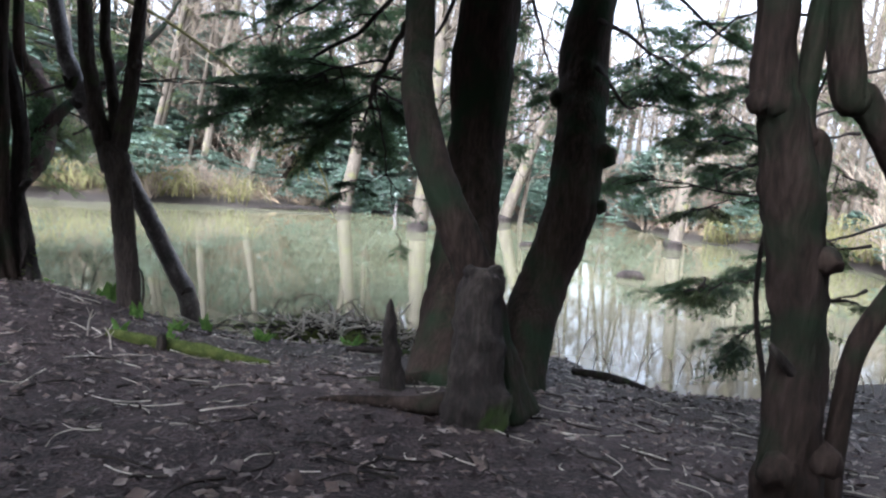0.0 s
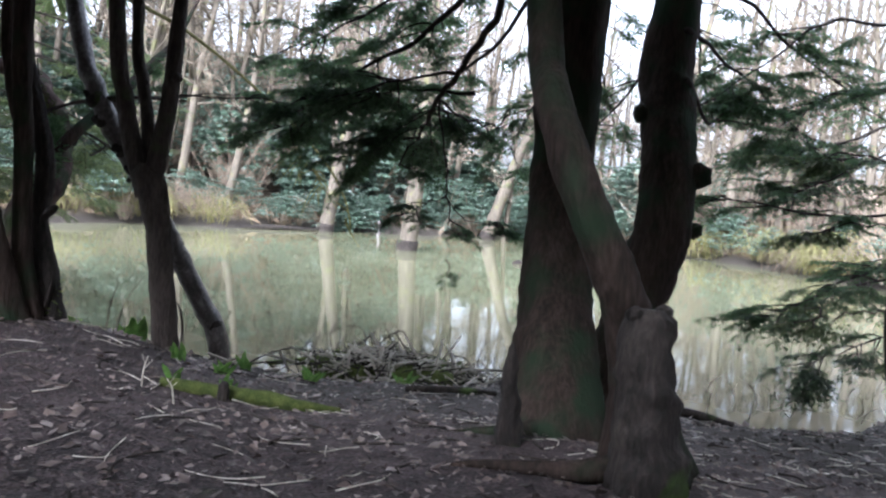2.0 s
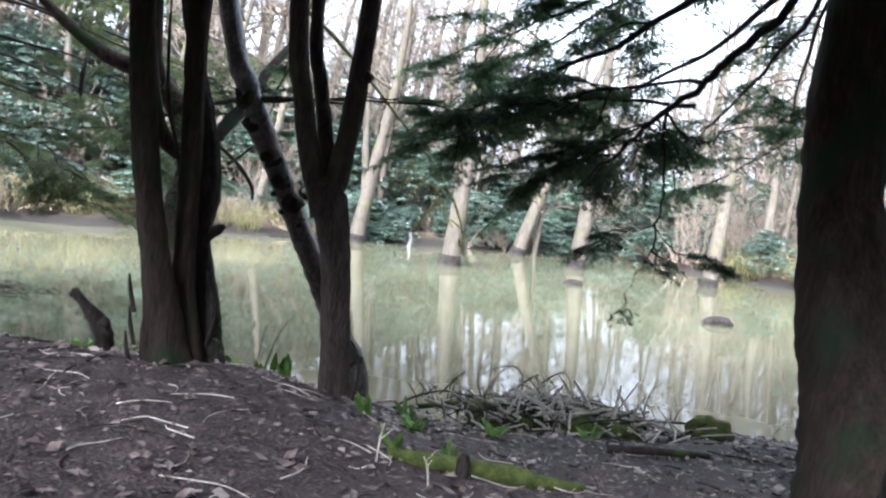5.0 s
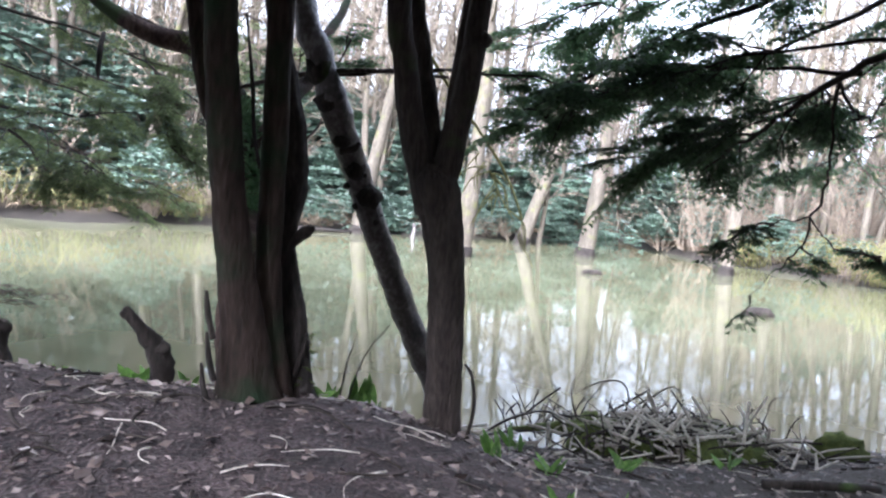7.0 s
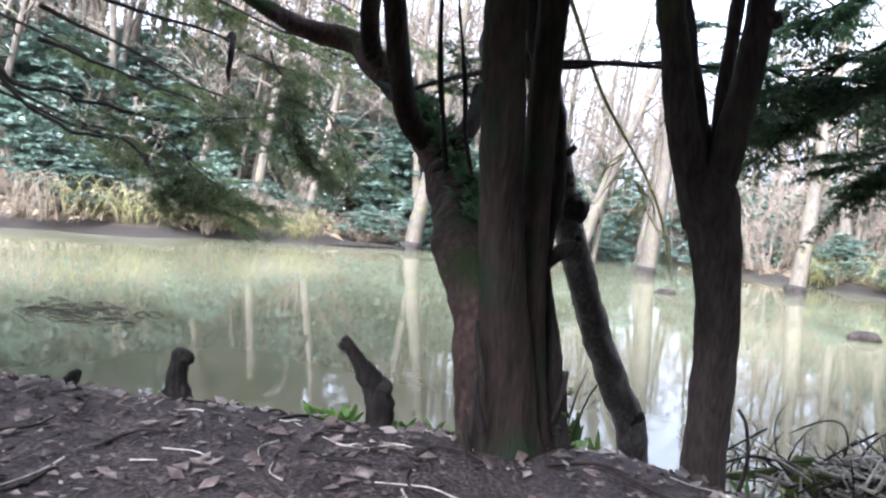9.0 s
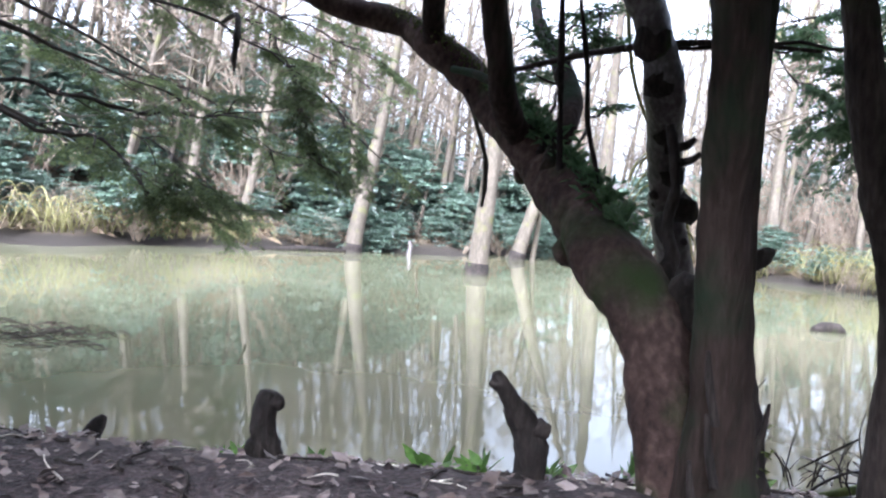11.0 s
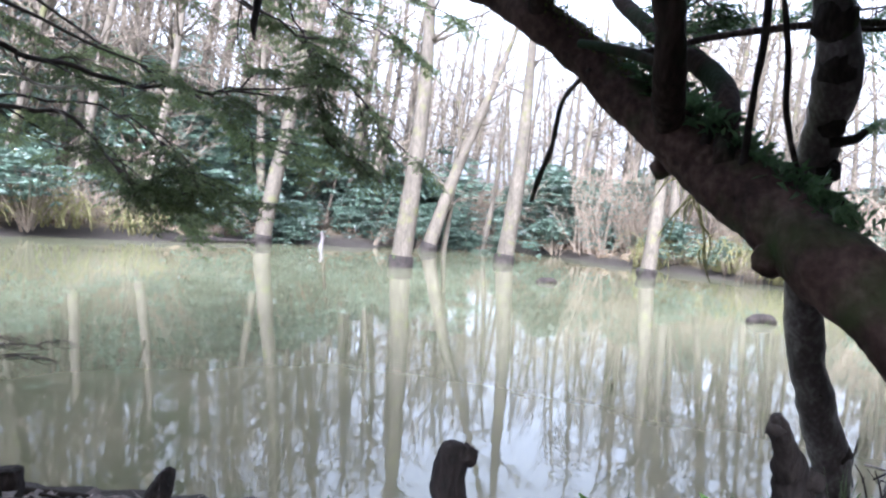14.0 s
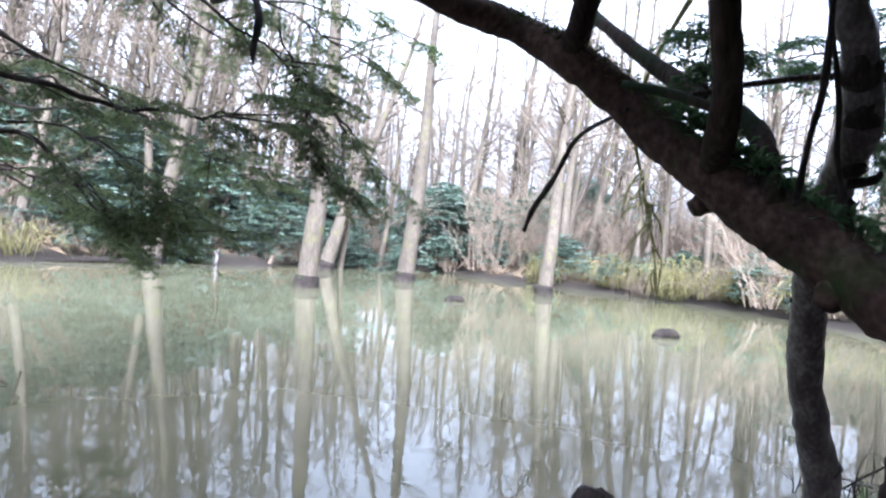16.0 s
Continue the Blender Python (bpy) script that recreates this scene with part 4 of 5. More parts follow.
stump([(-5.46, 8.1, -0.3, 0.09), (-5.46, 8.1, -0.05, 0.078), (-5.49, 8.07, 0.16, 0.08), (-5.57, 8.03, 0.28, 0.055), (-5.67, 7.98, 0.42, 0.038), (-5.70, 7.97, 0.48, 0.02)], "dark rotten stump snapped off in a crooked point", [(-5.70, 7.97, 0.43, 0.035), (-5.45, 8.03, 0.2, 0.05)], 1)
stump([(-6.72, 8.52, -0.4, 0.10), (-6.76, 8.52, -0.15, 0.085), (-6.77, 8.52, 0.05, 0.062), (-6.76, 8.52, 0.17, 0.06), (-6.75, 8.52, 0.21, 0.035)], "dark rotten stump with a hollow knobbed top", [(-6.72, 8.5, 0.16, 0.048), (-6.81, 8.5, -0.08, 0.05)], 2)
stump([(-7.93, 9.57, -0.6, 0.08), (-7.92, 9.58, -0.42, 0.062), (-7.88, 9.64, -0.32, 0.042), (-7.85, 9.66, -0.27, 0.015)], "low mossy broken stump", [], 3)
stump([(-8.6, 9.7, -0.6, 0.085), (-8.6, 9.7, -0.4, 0.072), (-8.6, 9.7, -0.28, 0.055)], "low mossy stump cut flat", [], 4)
stump([(-0.2, 5.45, -0.25, 0.095), (-0.22, 5.4, 0.05, 0.075), (-0.25, 5.3, 0.35, 0.055), (-0.26, 5.25, 0.52, 0.03), (-0.26, 5.25, 0.6, 0.008)], "thin dark rotten stump tapering to a spike", [], 5)


def nest_heap():
    """A water bird's heap of sticks at the pond's edge."""
    at = Vector((-1.15, 9.72, WATER + 0.12))
    heap = new("stick_heap")
    heap.location = at
    tagged(heap, "heap of bleached sticks and moss at the water's edge", "stick heap")
    rng = random.Random(11)
    bm = bmesh.new()
    for i in range(14):
        made = bmesh.ops.create_icosphere(bm, subdivisions=3, radius=1)
        ox, oy, s = rng.gauss(0.1, 0.55), rng.uniform(-0.45, 0.3), rng.uniform(0.1, 0.24)
        for v in made["verts"]:
            k = 1 + 0.5 * noise.noise(v.co * 2.5 + Vector((i * 5, 0, 0))) + 0.25 * noise.noise(v.co * 9)
            v.co = Vector((ox + v.co.x * s * k * 1.3, oy + v.co.y * s * k, v.co.z * 0.2 * k))
    tagged(part("moss", bm, MOSS, heap, "bright green moss cushion"), kind="stuff")
    for name, mat, count, w, reach in (("pale_brushwood", STICK, 230, 0.012, (0.08, 0.26)), ("dark_brushwood", DARKSTICK, 150, 0.009, (0.1, 0.4))):
        bm = bmesh.new()
        for _ in range(count):
            x, y = rng.gauss(0.1, 0.62), rng.gauss(-0.12, 0.3)
            z = 0.26 * math.exp(-(x * x / 0.9 + y * y / 0.35)) * rng.uniform(0.3, 1.2) + 0.03
            a, e, half = rng.uniform(0, math.pi), rng.gauss(0.05, 0.4), rng.uniform(*reach)
            d = Vector((math.cos(a) * math.cos(e), math.sin(a) * math.cos(e), math.sin(e))) * half
            r = w * rng.uniform(0.5, 1.5)
            bend = Vector((rng.uniform(-1, 1), rng.uniform(-1, 1), rng.uniform(-0.3, 1))) * half * 0.12
            c = Vector((x, y, max(z, 0.02 + abs(d.z))))
            tube(bm, [(*(c - d), r), (*(c + bend), r), (*(c + d), r * 0.7)], 5, 2, 0)
        tagged(part(name, bm, mat, heap), kind="stuff")
    for _ in range(48):
        bm = bmesh.new()
        x, y = rng.gauss(0.1, 0.6), rng.uniform(-0.55, 0.1)
        h, a = rng.uniform(0.2, 0.55), rng.uniform(0, 6.3)
        rise = rng.choice((0.1, 0.25, 0.5, 1.2))
        lean = Vector((math.cos(a), math.sin(a) * 0.6, rise)).normalized()
        b = Vector((x, y, 0.08 + 0.12 * math.exp(-x * x)))
        r = rng.uniform(0.012, 0.02)
        tube(bm, [(*b, r), (*(b + lean * h * 0.7), r * 0.95), (*(b + lean * h), r * 0.7)], 6, 2, 0.1)
        part("stick", bm, STICK, heap)
    for pts in ([(-1.0, 0.2, 0.05, 0.05), (-0.4, 0.15, 0.14, 0.06), (0.2, 0.2, 0.12, 0.05)], [(-0.2, -0.15, 0.08, 0.05), (0.5, 0.0, 0.16, 0.06), (1.2, 0.1, 0.05, 0.04)], [(-1.5, 0.1, 0.03, 0.03), (-0.9, 0.2, 0.1, 0.04), (-0.5, 0.3, 0.08, 0.03)]):
        bm = bmesh.new()
        tube(bm, pts, 9, 6, 0.3, 6.0)
        part("mossy_branch", bm, MOSS, heap)
    for pts in ([(-0.35, 0.3, 0.05, 0.011), (-0.28, 0.3, 0.36, 0.010), (-0.36, 0.3, 0.53, 0.009), (-0.56, 0.3, 0.53, 0.008), (-0.82, 0.3, 0.40, 0.005)], [(-0.25, 0.3, 0.05, 0.012), (-0.08, 0.3, 0.36, 0.010), (0.12, 0.3, 0.52, 0.009), (0.24, 0.3, 0.48, 0.007), (0.32, 0.3, 0.26, 0.004)], [(-1.75, 0.0, 0.02, 0.013), (-1.5, 0.05, 0.16, 0.012), (-1.2, 0.1, 0.24, 0.010), (-0.9, 0.15, 0.2, 0.008), (-0.6, 0.2, 0.22, 0.004)], [(-1.8, -0.1, 0.02, 0.012), (-1.45, -0.05, 0.08, 0.010), (-1.1, 0.0, 0.06, 0.006)]):
        bm = bmesh.new()
        tube(bm, pts, 6, 6, 0.2, 14)
        part("bramble", bm, DARKSTICK, heap)
    # dead brambles behind, forking and drooping as they please
    for _ in range(15):
        bm = bmesh.new()
        p = Vector((rng.uniform(-1.5, 1.3), rng.uniform(0.0, 0.6), 0.0))
        way = Vector((rng.uniform(-0.6, 0.6), rng.uniform(-0.2, 0.2), 1)).normalized()
        r, pts, kinks = rng.uniform(0.006, 0.013), [], []
        for k in range(rng.randint(5, 8)):
            pts.append((*p, r))
            kinks.append((p.copy(), way.copy()))
            p = p + way * rng.uniform(0.07, 0.17)
            way = (way + Vector((rng.uniform(-0.55, 0.55), rng.uniform(-0.3, 0.3), rng.uniform(-0.65, 0.15)))).normalized()
            r *= 0.82
        tube(bm, pts, 5, 4, 0.1, 10)
        for c, d in kinks[1:]:
            if rng.random() < 0.6:
                w = (d + Vector((rng.uniform(-1, 1), rng.uniform(-0.6, 0.6), rng.uniform(-0.4, 0.8)))).normalized()
                e = c + w * rng.uniform(0.06, 0.22)
                tube(bm, [(*c, 0.004), (*((c + e) / 2 + Vector((0, 0, 0.02))), 0.0035), (*e, 0.002)], 4, 2, 0)
        part("bramble", bm, DARKSTICK, heap)


nest_heap()


# ---- things on the near bank ----
def fallen_log(pts, mat, label, seed=0.0, lump=0.2):
    at = (pts[0][0], pts[0][1], pts[0][2])
    bm = bmesh.new()
    tube(bm, local(pts, at), 10, 8, lump, 6.0, seed=seed)
    ob = link("fallen_log", bm, mat)
    ob.location = at
    tagged(ob, label, "log")


def on_ground(x, y, up=0.0):
    return ground_at(x, y) + up


fallen_log([(-2.95, 6.35, on_ground(-2.95, 6.35, 0.02), 0.05), (-2.55, 6.5, on_ground(-2.55, 6.5, 0.04), 0.07), (-2.2, 6.6, on_ground(-2.2, 6.6, 0.05), 0.08), (-1.8, 6.7, on_ground(-1.8, 6.7, 0.03), 0.06), (-1.5, 6.8, on_ground(-1.5, 6.8, 0.01), 0.03)], MOSS, "half-sunk log cushioned in green moss", 1)
fallen_log([(-2.45, 6.42, on_ground(-2.45, 6.42, 0.0), 0.05), (-2.45, 6.42, on_ground(-2.45, 6.42, 0.10), 0.045), (-2.44, 6.42, on_ground(-2.44, 6.42, 0.16), 0.03)], DEADWOOD, "short dark stub beside the mossy log", 2)
fallen_log([(-0.9, 8.3, on_ground(-0.9, 8.3, 0.03), 0.035), (-0.4, 8.25, on_ground(-0.4, 8.25, 0.05), 0.04), (0.1, 8.35, on_ground(0.1, 8.35, 0.03), 0.03)], DEADWOOD, "dark wet branch lying on the shore", 3)
fallen_log([(1.9, 8.6, on_ground(1.9, 8.6, 0.04), 0.05), (2.3, 8.3, on_ground(2.3, 8.3, 0.08), 0.055), (2.6, 7.9, on_ground(2.6, 7.9, 0.04), 0.03)], DEADWOOD, "dark gnarled branch by the water", 4)
fallen_log([(-9.0, 9.9, on_ground(-9.0, 9.9, 0.02), 0.02), (-8.6, 10.0, on_ground(-8.6, 10.0, 0.05), 0.022), (-8.2, 10.0, on_ground(-8.2, 10.0, 0.02), 0.015)], DARKSTICK, "thin dark fallen branch", 5)


def litter():
    """Dead leaves, twigs and pebbled clods, too many to count."""
    rng = random.Random(31)
    lv, lf = [], []
    def place():
        while True:
            x, y = rng.uniform(-10, 6), rng.uniform(1.2, 10.6)
            d = shore_at(x, y)
            if d > 0.05:
                return x, y
    for _ in range(15000):
        x, y = place()
        base = Vector((x, y, ground_at(x, y) + rng.uniform(0.004, 0.02)))
        a = rng.uniform(0, 6.3)
        way = Vector((math.cos(a), math.sin(a), rng.uniform(-0.15, 0.35))).normalized()
        up = Vector((rng.uniform(-0.5, 0.5), rng.uniform(-0.5, 0.5), 1)).normalized()
        size = rng.choice((0.03, 0.04, 0.05, 0.06, 0.09)) * rng.uniform(0.8, 1.3)
        blade(lv, lf, base, way, up, size, size * rng.uniform(0.4, 0.9), rng.uniform(-0.3, 0.3))
    tagged(flat("leaf_litter", lv, lf, DRYLEAF), "scattered dead brown leaves on the soil", "leaf litter", kind="stuff")
    for name, mat, count, w, label in (("twig_litter", STICK, 520, 0.0038, "scattered pale bent twigs on the soil"), ("dark_twig_litter", DARKSTICK, 500, 0.007, "scattered dark wet twigs on the soil")):
        bm = bmesh.new()
        for _ in range(count):
            x, y = place()
            a, half = rng.uniform(0, 6.3), rng.uniform(0.05, 0.24)
            dx, dy, k = math.cos(a) * half, math.sin(a) * half, rng.uniform(-0.5, 0.5)
            pts = []
            for s in (-1, -0.3, 0.4, 1):
                px, py = x + dx * s - dy * k * (1 - s * s), y + dy * s + dx * k * (1 - s * s)
                pts.append((px, py, ground_at(px, py) + w + rng.uniform(0, 0.02), w * (1.1 - 0.4 * s)))
            tube(bm, pts, 4, 3, 0)
        tagged(link(name, bm, mat), label, "twigs", kind="stuff")
    # low heaps of soil and needles
    bm = bmesh.new()
    for i in range(2600):
        x, y = place()
        r = rng.uniform(0.012, 0.04)
        z = ground_at(x, y)
        t = [bm.verts.new((x + r * math.cos(k * 1.257 + i), y + r * math.sin(k * 1.257 + i) * rng.uniform(0.6, 1), z - 0.005)) for k in range(5)]
        top = bm.verts.new((x + rng.uniform(-0.3, 0.3) * r, y, z + r * rng.uniform(0.5, 1.0)))
        for k in range(5):
            bm.faces.new((t[k], t[(k + 1) % 5], top))
    tagged(link("soil_crumbs", bm, SOIL, smooth=False), "crumbs and clods of dark soil", "soil", kind="stuff")


litter()


def leafy_plant(name, x, y, n, size, mat, label, seed, upright=0.7, z=None):
    rng = random.Random(seed)
    ob = new(name)
    ob.location = (x, y, (ground_at(x, y) if z is None else z) - 0.01)
    tagged(ob, label, "plant", "green plants on the bank")
    for _ in range(n):
        lv, lf = [], []
        a = rng.uniform(0, 6.3)
        way = Vector((math.cos(a), math.sin(a), 0)) * (1 - upright) + Vector((0, 0, upright))
        way = (way + Vector((rng.uniform(-0.2, 0.2), rng.uniform(-0.2, 0.2), 0))).normalized()
        s = size * rng.uniform(0.6, 1.2)
        base = Vector((rng.uniform(-1, 1) * size * 0.25, rng.uniform(-1, 1) * size * 0.25, 0))
        side = way.orthogonal().normalized()
        # a folded, arching leaf of four cross ribs
        rows = []
        for k, wd in enumerate((0.25, 0.9, 0.8, 0.05)):
            c = base + way * s * k / 3 - Vector((0, 0, 1)) * s * 0.10 * (k / 3) ** 2 * (1.3 - upright)
            half = side * s * 0.16 * wd
            rows.append((c - half, c + Vector((0, 0, -0.02 * s)), c + half))
        for r in rows:
            lv += list(r)
        for k in range(3):
            for j in range(2):
                o = k * 3 + j
                lf.append((o, o + 1, o + 4, o + 3))
        flat("leaf", lv, lf, mat, ob)


PLANTS = [(-4.35, 9.35, 9, 0.26, 0.75), (-4.1, 9.1, 12, 0.34, 0.85), (-3.9, 9.7, 7, 0.2, 0.5), (-2.75, 8.9, 9, 0.24, 0.6), (-1.95, 8.5, 8, 0.22, 0.5), (-5.1, 8.9, 8, 0.2, 0.5), (-0.9, 8.9, 7, 0.2, 0.5),
          (-5.8, 8.8, 10, 0.22, 0.5), (-5.65, 8.3, 9, 0.16, 0.5), (-5.3, 8.35, 8, 0.16, 0.5), (-7.1, 9.6, 6, 0.14, 0.5), (-4.75, 9.6, 10, 0.26, 0.5), (-6.5, 8.9, 7, 0.14, 0.5), (-6.3, 9.4, 7, 0.16, 0.5),
          (-2.9, 6.6, 8, 0.16, 0.6), (-2.5, 6.75, 9, 0.18, 0.6), (-3.15, 7.6, 8, 0.18, 0.7), (-2.75, 7.7, 7, 0.2, 0.6), (-4.35, 8.0, 8, 0.18, 0.4), (-4.5, 8.2, 7, 0.16, 0.4), (-4.95, 8.0, 7, 0.16, 0.4), (-4.0, 8.7, 9, 0.22, 0.8), (-6.9, 8.7, 6, 0.12, 0.5)]
for i, (x, y, n, s, up) in enumerate(PLANTS):
    leafy_plant("ground_plant", x, y, n, s, IVYLEAF, "fresh green leafy shoots growing at the water's edge" if up > 0.55 else "low green ivy leaves on the bank", 50 + i, up)


def dry_stem(x, y, h, lean, mat, label, seed):
    rng = random.Random(seed)
    bm = bmesh.new()
    tube(bm, [(0, 0, -0.02, 0.008), (lean * 0.4, 0, h * 0.6, 0.007), (lean, rng.uniform(-0.05, 0.05), h, 0.004)], 5, 4, 0.15, 12)
    for _ in range(2):
        k = rng.uniform(0.4, 0.9)
        tube(bm, [(lean * k * 0.8, 0, h * k, 0.004), (lean * k + rng.uniform(-0.12, 0.12), rng.uniform(-0.08, 0.08), h * k + rng.uniform(0.02, 0.15), 0.002)], 4, 2, 0)
    ob = link("dry_stem", bm, mat)
    ob.location = (x, y, max(ground_at(x, y), WATER - 0.02))
    tagged(ob, label, "dead stem", "dead stems on the bank")


RNG = random.Random(77)
for i, (x, y, h, l) in enumerate([(-3.03, 6.15, 0.24, 0.03), (-2.7, 5.9, 0.2, -0.05), (2.2, 9.9, 0.5, 0.25), (2.6, 9.6, 0.35, 0.02), (2.0, 10.2, 0.4, -0.1), (2.9, 9.3, 0.3, 0.05), (3.4, 9.2, 0.35, 0.1), (1.8, 10.4, 0.3, 0.15), (-4.2, 8.7, 0.7, 0.3), (-4.25, 8.6, 0.6, 0.12)]):
    dry_stem(x, y, h, l, STICK if i < 8 else DARKSTICK, "single dead plant stem standing in the soil" if i < 2 or i > 7 else "pale dead reed stem in the shallows", i)
for i in range(34):
    dry_stem(RNG.uniform(-2.6, 0.7), RNG.uniform(10.1, 10.9), RNG.uniform(0.12, 0.4), RNG.uniform(-0.25, 0.25), DARKSTICK, "thin dark twig sticking out of the water", 100 + i)
for i in range(22):
    dry_stem(RNG.uniform(2.0, 6.2), RNG.uniform(9.0, 10.6), RNG.uniform(0.1, 0.35), RNG.uniform(-0.2, 0.2), STICK, "pale dead reed stem in the shallows", 200 + i)


def floating_log(x, y, length, r, seed):
    bm = bmesh.new()
    tube(bm, [(-length / 2, 0, 0.0, r * 0.6), (-length / 5, 0.05, r * 0.5, r), (length / 4, 0, r * 0.6, r * 0.9), (length / 2, -0.05, 0.02, r * 0.3)], 10, 5, 0.35, 4.0, seed=seed)
    ob = link("floating_log", bm, DEADWOOD)
    ob.location = (x, y, WATER)
    tagged(ob, "dark waterlogged log breaking the pond's surface", "log")


floating_log(3.8, 30.0, 0.75, 0.12, 1)
floating_log(5.9, 21.6, 0.8, 0.16, 2)


# ---- the wood across the water ----
def bare_tree(name, x, y, h, r, lean, seed, label, mat=FARBARK, limbs=16, z=None, first=0.35, wet=False):
    rng = random.Random(seed)
    base = ground_at(x, y) if z is None else z
    ob = new(name)
    ob.location = (x, y, base - 0.1)
    tagged(ob, label, "tree")
    bm = bmesh.new()
    ax, ay = lean
    pts = []
    for k in range(8):
        f = k / 7
        pts.append((ax * h * f + 0.03 * h * math.sin(f * 4 + seed) * f, ay * h * f + 0.02 * h * math.cos(f * 5 + seed) * f, h * f, r * (1.15 - f) + 0.02))
    tube(bm, pts, 9, 5, 0.10, 1.6, 0.25, seed=seed)
    part("trunk", bm, mat, ob)
    tv, tf = [], []
    bm = bmesh.new()
    path = curve_through(pts, 5)
    for i in range(limbs):
        f = rng.uniform(first, 0.98)
        c = Vector(path[int(f * (len(path) - 1))][:3])
        a = rng.uniform(0, 6.3)
        reach = h * rng.uniform(0.10, 0.22) * (1.25 - f)
        way = Vector((math.cos(a), math.sin(a), rng.uniform(0.1, 1.1))).normalized()
        q = [(*c, r * 0.32 * (1.2 - f) + 0.012)]
        p = c
        for k in range(3):
            p = p + (way + Vector((rng.uniform(-0.3, 0.3), rng.uniform(-0.3, 0.3), rng.uniform(-0.1, 0.35)))).normalized() * reach / 3 * 1.6
            q.append((*p, q[0][3] * (0.65 - 0.2 * k)))
        tube(bm, q, 4, 2, 0)
        for _ in range(6):
            k = rng.uniform(0.25, 1)
            n = min(2, int(k * 3))
            s = Vector(q[n][:3]).lerp(Vector(q[n + 1][:3]), rng.random())
            d = (way + Vector((rng.uniform(-1, 1), rng.uniform(-1, 1), rng.uniform(-0.5, 0.9)))).normalized()
            e = s + d * reach * rng.uniform(0.2, 0.6)
            twig_strips(tv, tf, s, e, 0.019, rng)
            for _ in range(2):
                m = s.lerp(e, rng.uniform(0.3, 1))
                d2 = (d + Vector((rng.uniform(-1, 1), rng.uniform(-1, 1), rng.uniform(-0.4, 0.8)))).normalized()
                twig_strips(tv, tf, m, m + d2 * reach * rng.uniform(0.15, 0.42), 0.014, rng)
    crown_ob = part("limbs", bm, mat, ob)
    crown_ob.name = "crown"
    tagged(flat("twigwork", tv, tf, TWIG, crown_ob), kind="stuff")
    if wet:
        bm = bmesh.new()
        tube(bm, [(0, 0, 0.1, r * 1.5), (ax * 0.5, 0, 0.6, r * 1.42), (ax * 0.8, 0, 0.92, r * 1.3)], 12, 4, 0.2, 3.0, seed=seed)
        part("wet_foot", bm, DEADWOOD, ob, "dark wet foot at the waterline")
    return ob


for x, y, r, lean, h, seed in [(-0.8, 33.0, 0.34, (0.035, 0.0), 17, 1), (6.2, 40.2, 0.37, (0.08, 0.0), 18, 2), (11.5, 35.9, 0.32, (0.11, 0.02), 15, 3), (17.8, 43.5, 0.32, (0.04, 0.0), 16, 4), (4.0, 46.3, 0.36, (0.30, 0.05), 16, 5), (-5.3, 42.0, 0.36, (0.12, 0.02), 16, 6)]:
    bare_tree("flooded_tree", x, y, h, r, lean, seed, "bare brown tree standing in the pond", limbs=16, z=WATER - 0.4, first=0.45, wet=True)
tree_variants = [bare_tree("woodland_tree", -14 + 3.2 * i, 47 + 2.5 * (i % 3), 9.5 + 1.1 * (i % 4), 0.085 + 0.025 * (i % 4), (0.10 * math.sin(i * 2.1) + 0.05, 0), 20 + i, "bare winter tree with pale twiggy crown", limbs=20, first=0.25) for i in range(9)]
rng = random.Random(5)
for t in tree_variants:
    tagged(t, group="bare trees of the wood")
count = 0
while count < 70:
    zone = rng.random()
    if zone < 0.72:
        x, y = rng.uniform(-48, 34), rng.uniform(30, 88)
    elif zone < 0.88:
        x, y = rng.uniform(18, 44), rng.uniform(14, 60)
    else:
        # unseen trees behind the path, added to cut the light from there
        x, y = rng.uniform(-30, 30), rng.uniform(-30, -5)
    d = shore_at(x, y)
    if d < 1.0 or (x < -12 and 0 < y < 36):
        continue
    if zone < 0.72 and d > 34:
        continue
    s = rng.uniform(1.0, 1.55)
    copy_thing(rng.choice(tree_variants), pose(x, y, ground_at(x, y) - 0.15, rng.uniform(-4, 4), rng.uniform(-2, 8), rng.uniform(-40, 40)) @ Matrix.Scale(s, 4))
    count += 1


count = 0
while count < 26:
    x, y = rng.uniform(-30, 3), rng.uniform(36, 66)
    if not 2 < shore_at(x, y) < 20:
        continue
    copy_thing(rng.choice(tree_variants), pose(x, y, ground_at(x, y) - 0.2, rng.uniform(-3, 3), rng.uniform(-2, 8), rng.uniform(-40, 40)) @ Matrix.Scale(rng.uniform(1.25, 1.6), 4))
    count += 1
tall_variants = [bare_tree("tall_tree", -20 + 5 * i, 50 + 2 * (i % 2), 17 + 1.5 * (i % 3), 0.17 + 0.04 * (i % 3), (0.05 * math.sin(i * 1.7) + 0.03, 0), 140 + i, "tall straight bare tree with mossy trunk and twiggy crown", limbs=30, first=0.3) for i in range(5)]
for t in tall_variants:
    tagged(t, group="tall trees of the wood")
count = 0
while count < 120:
    x, y = (rng.uniform(-45, 50), rng.uniform(27, 96)) if count < 80 else (rng.uniform(-35, 30), rng.uniform(45, 100))
    d = shore_at(x, y)
    if not 1.5 < d < 48 or (x < -14 and y < 34):
        continue
    copy_thing(rng.choice(tall_variants), pose(x, y, ground_at(x, y) - 0.2, rng.uniform(-4, 4), rng.uniform(-3, 7), rng.uniform(-60, 60)) @ Matrix.Scale(rng.uniform(0.85, 1.25), 4))
    count += 1
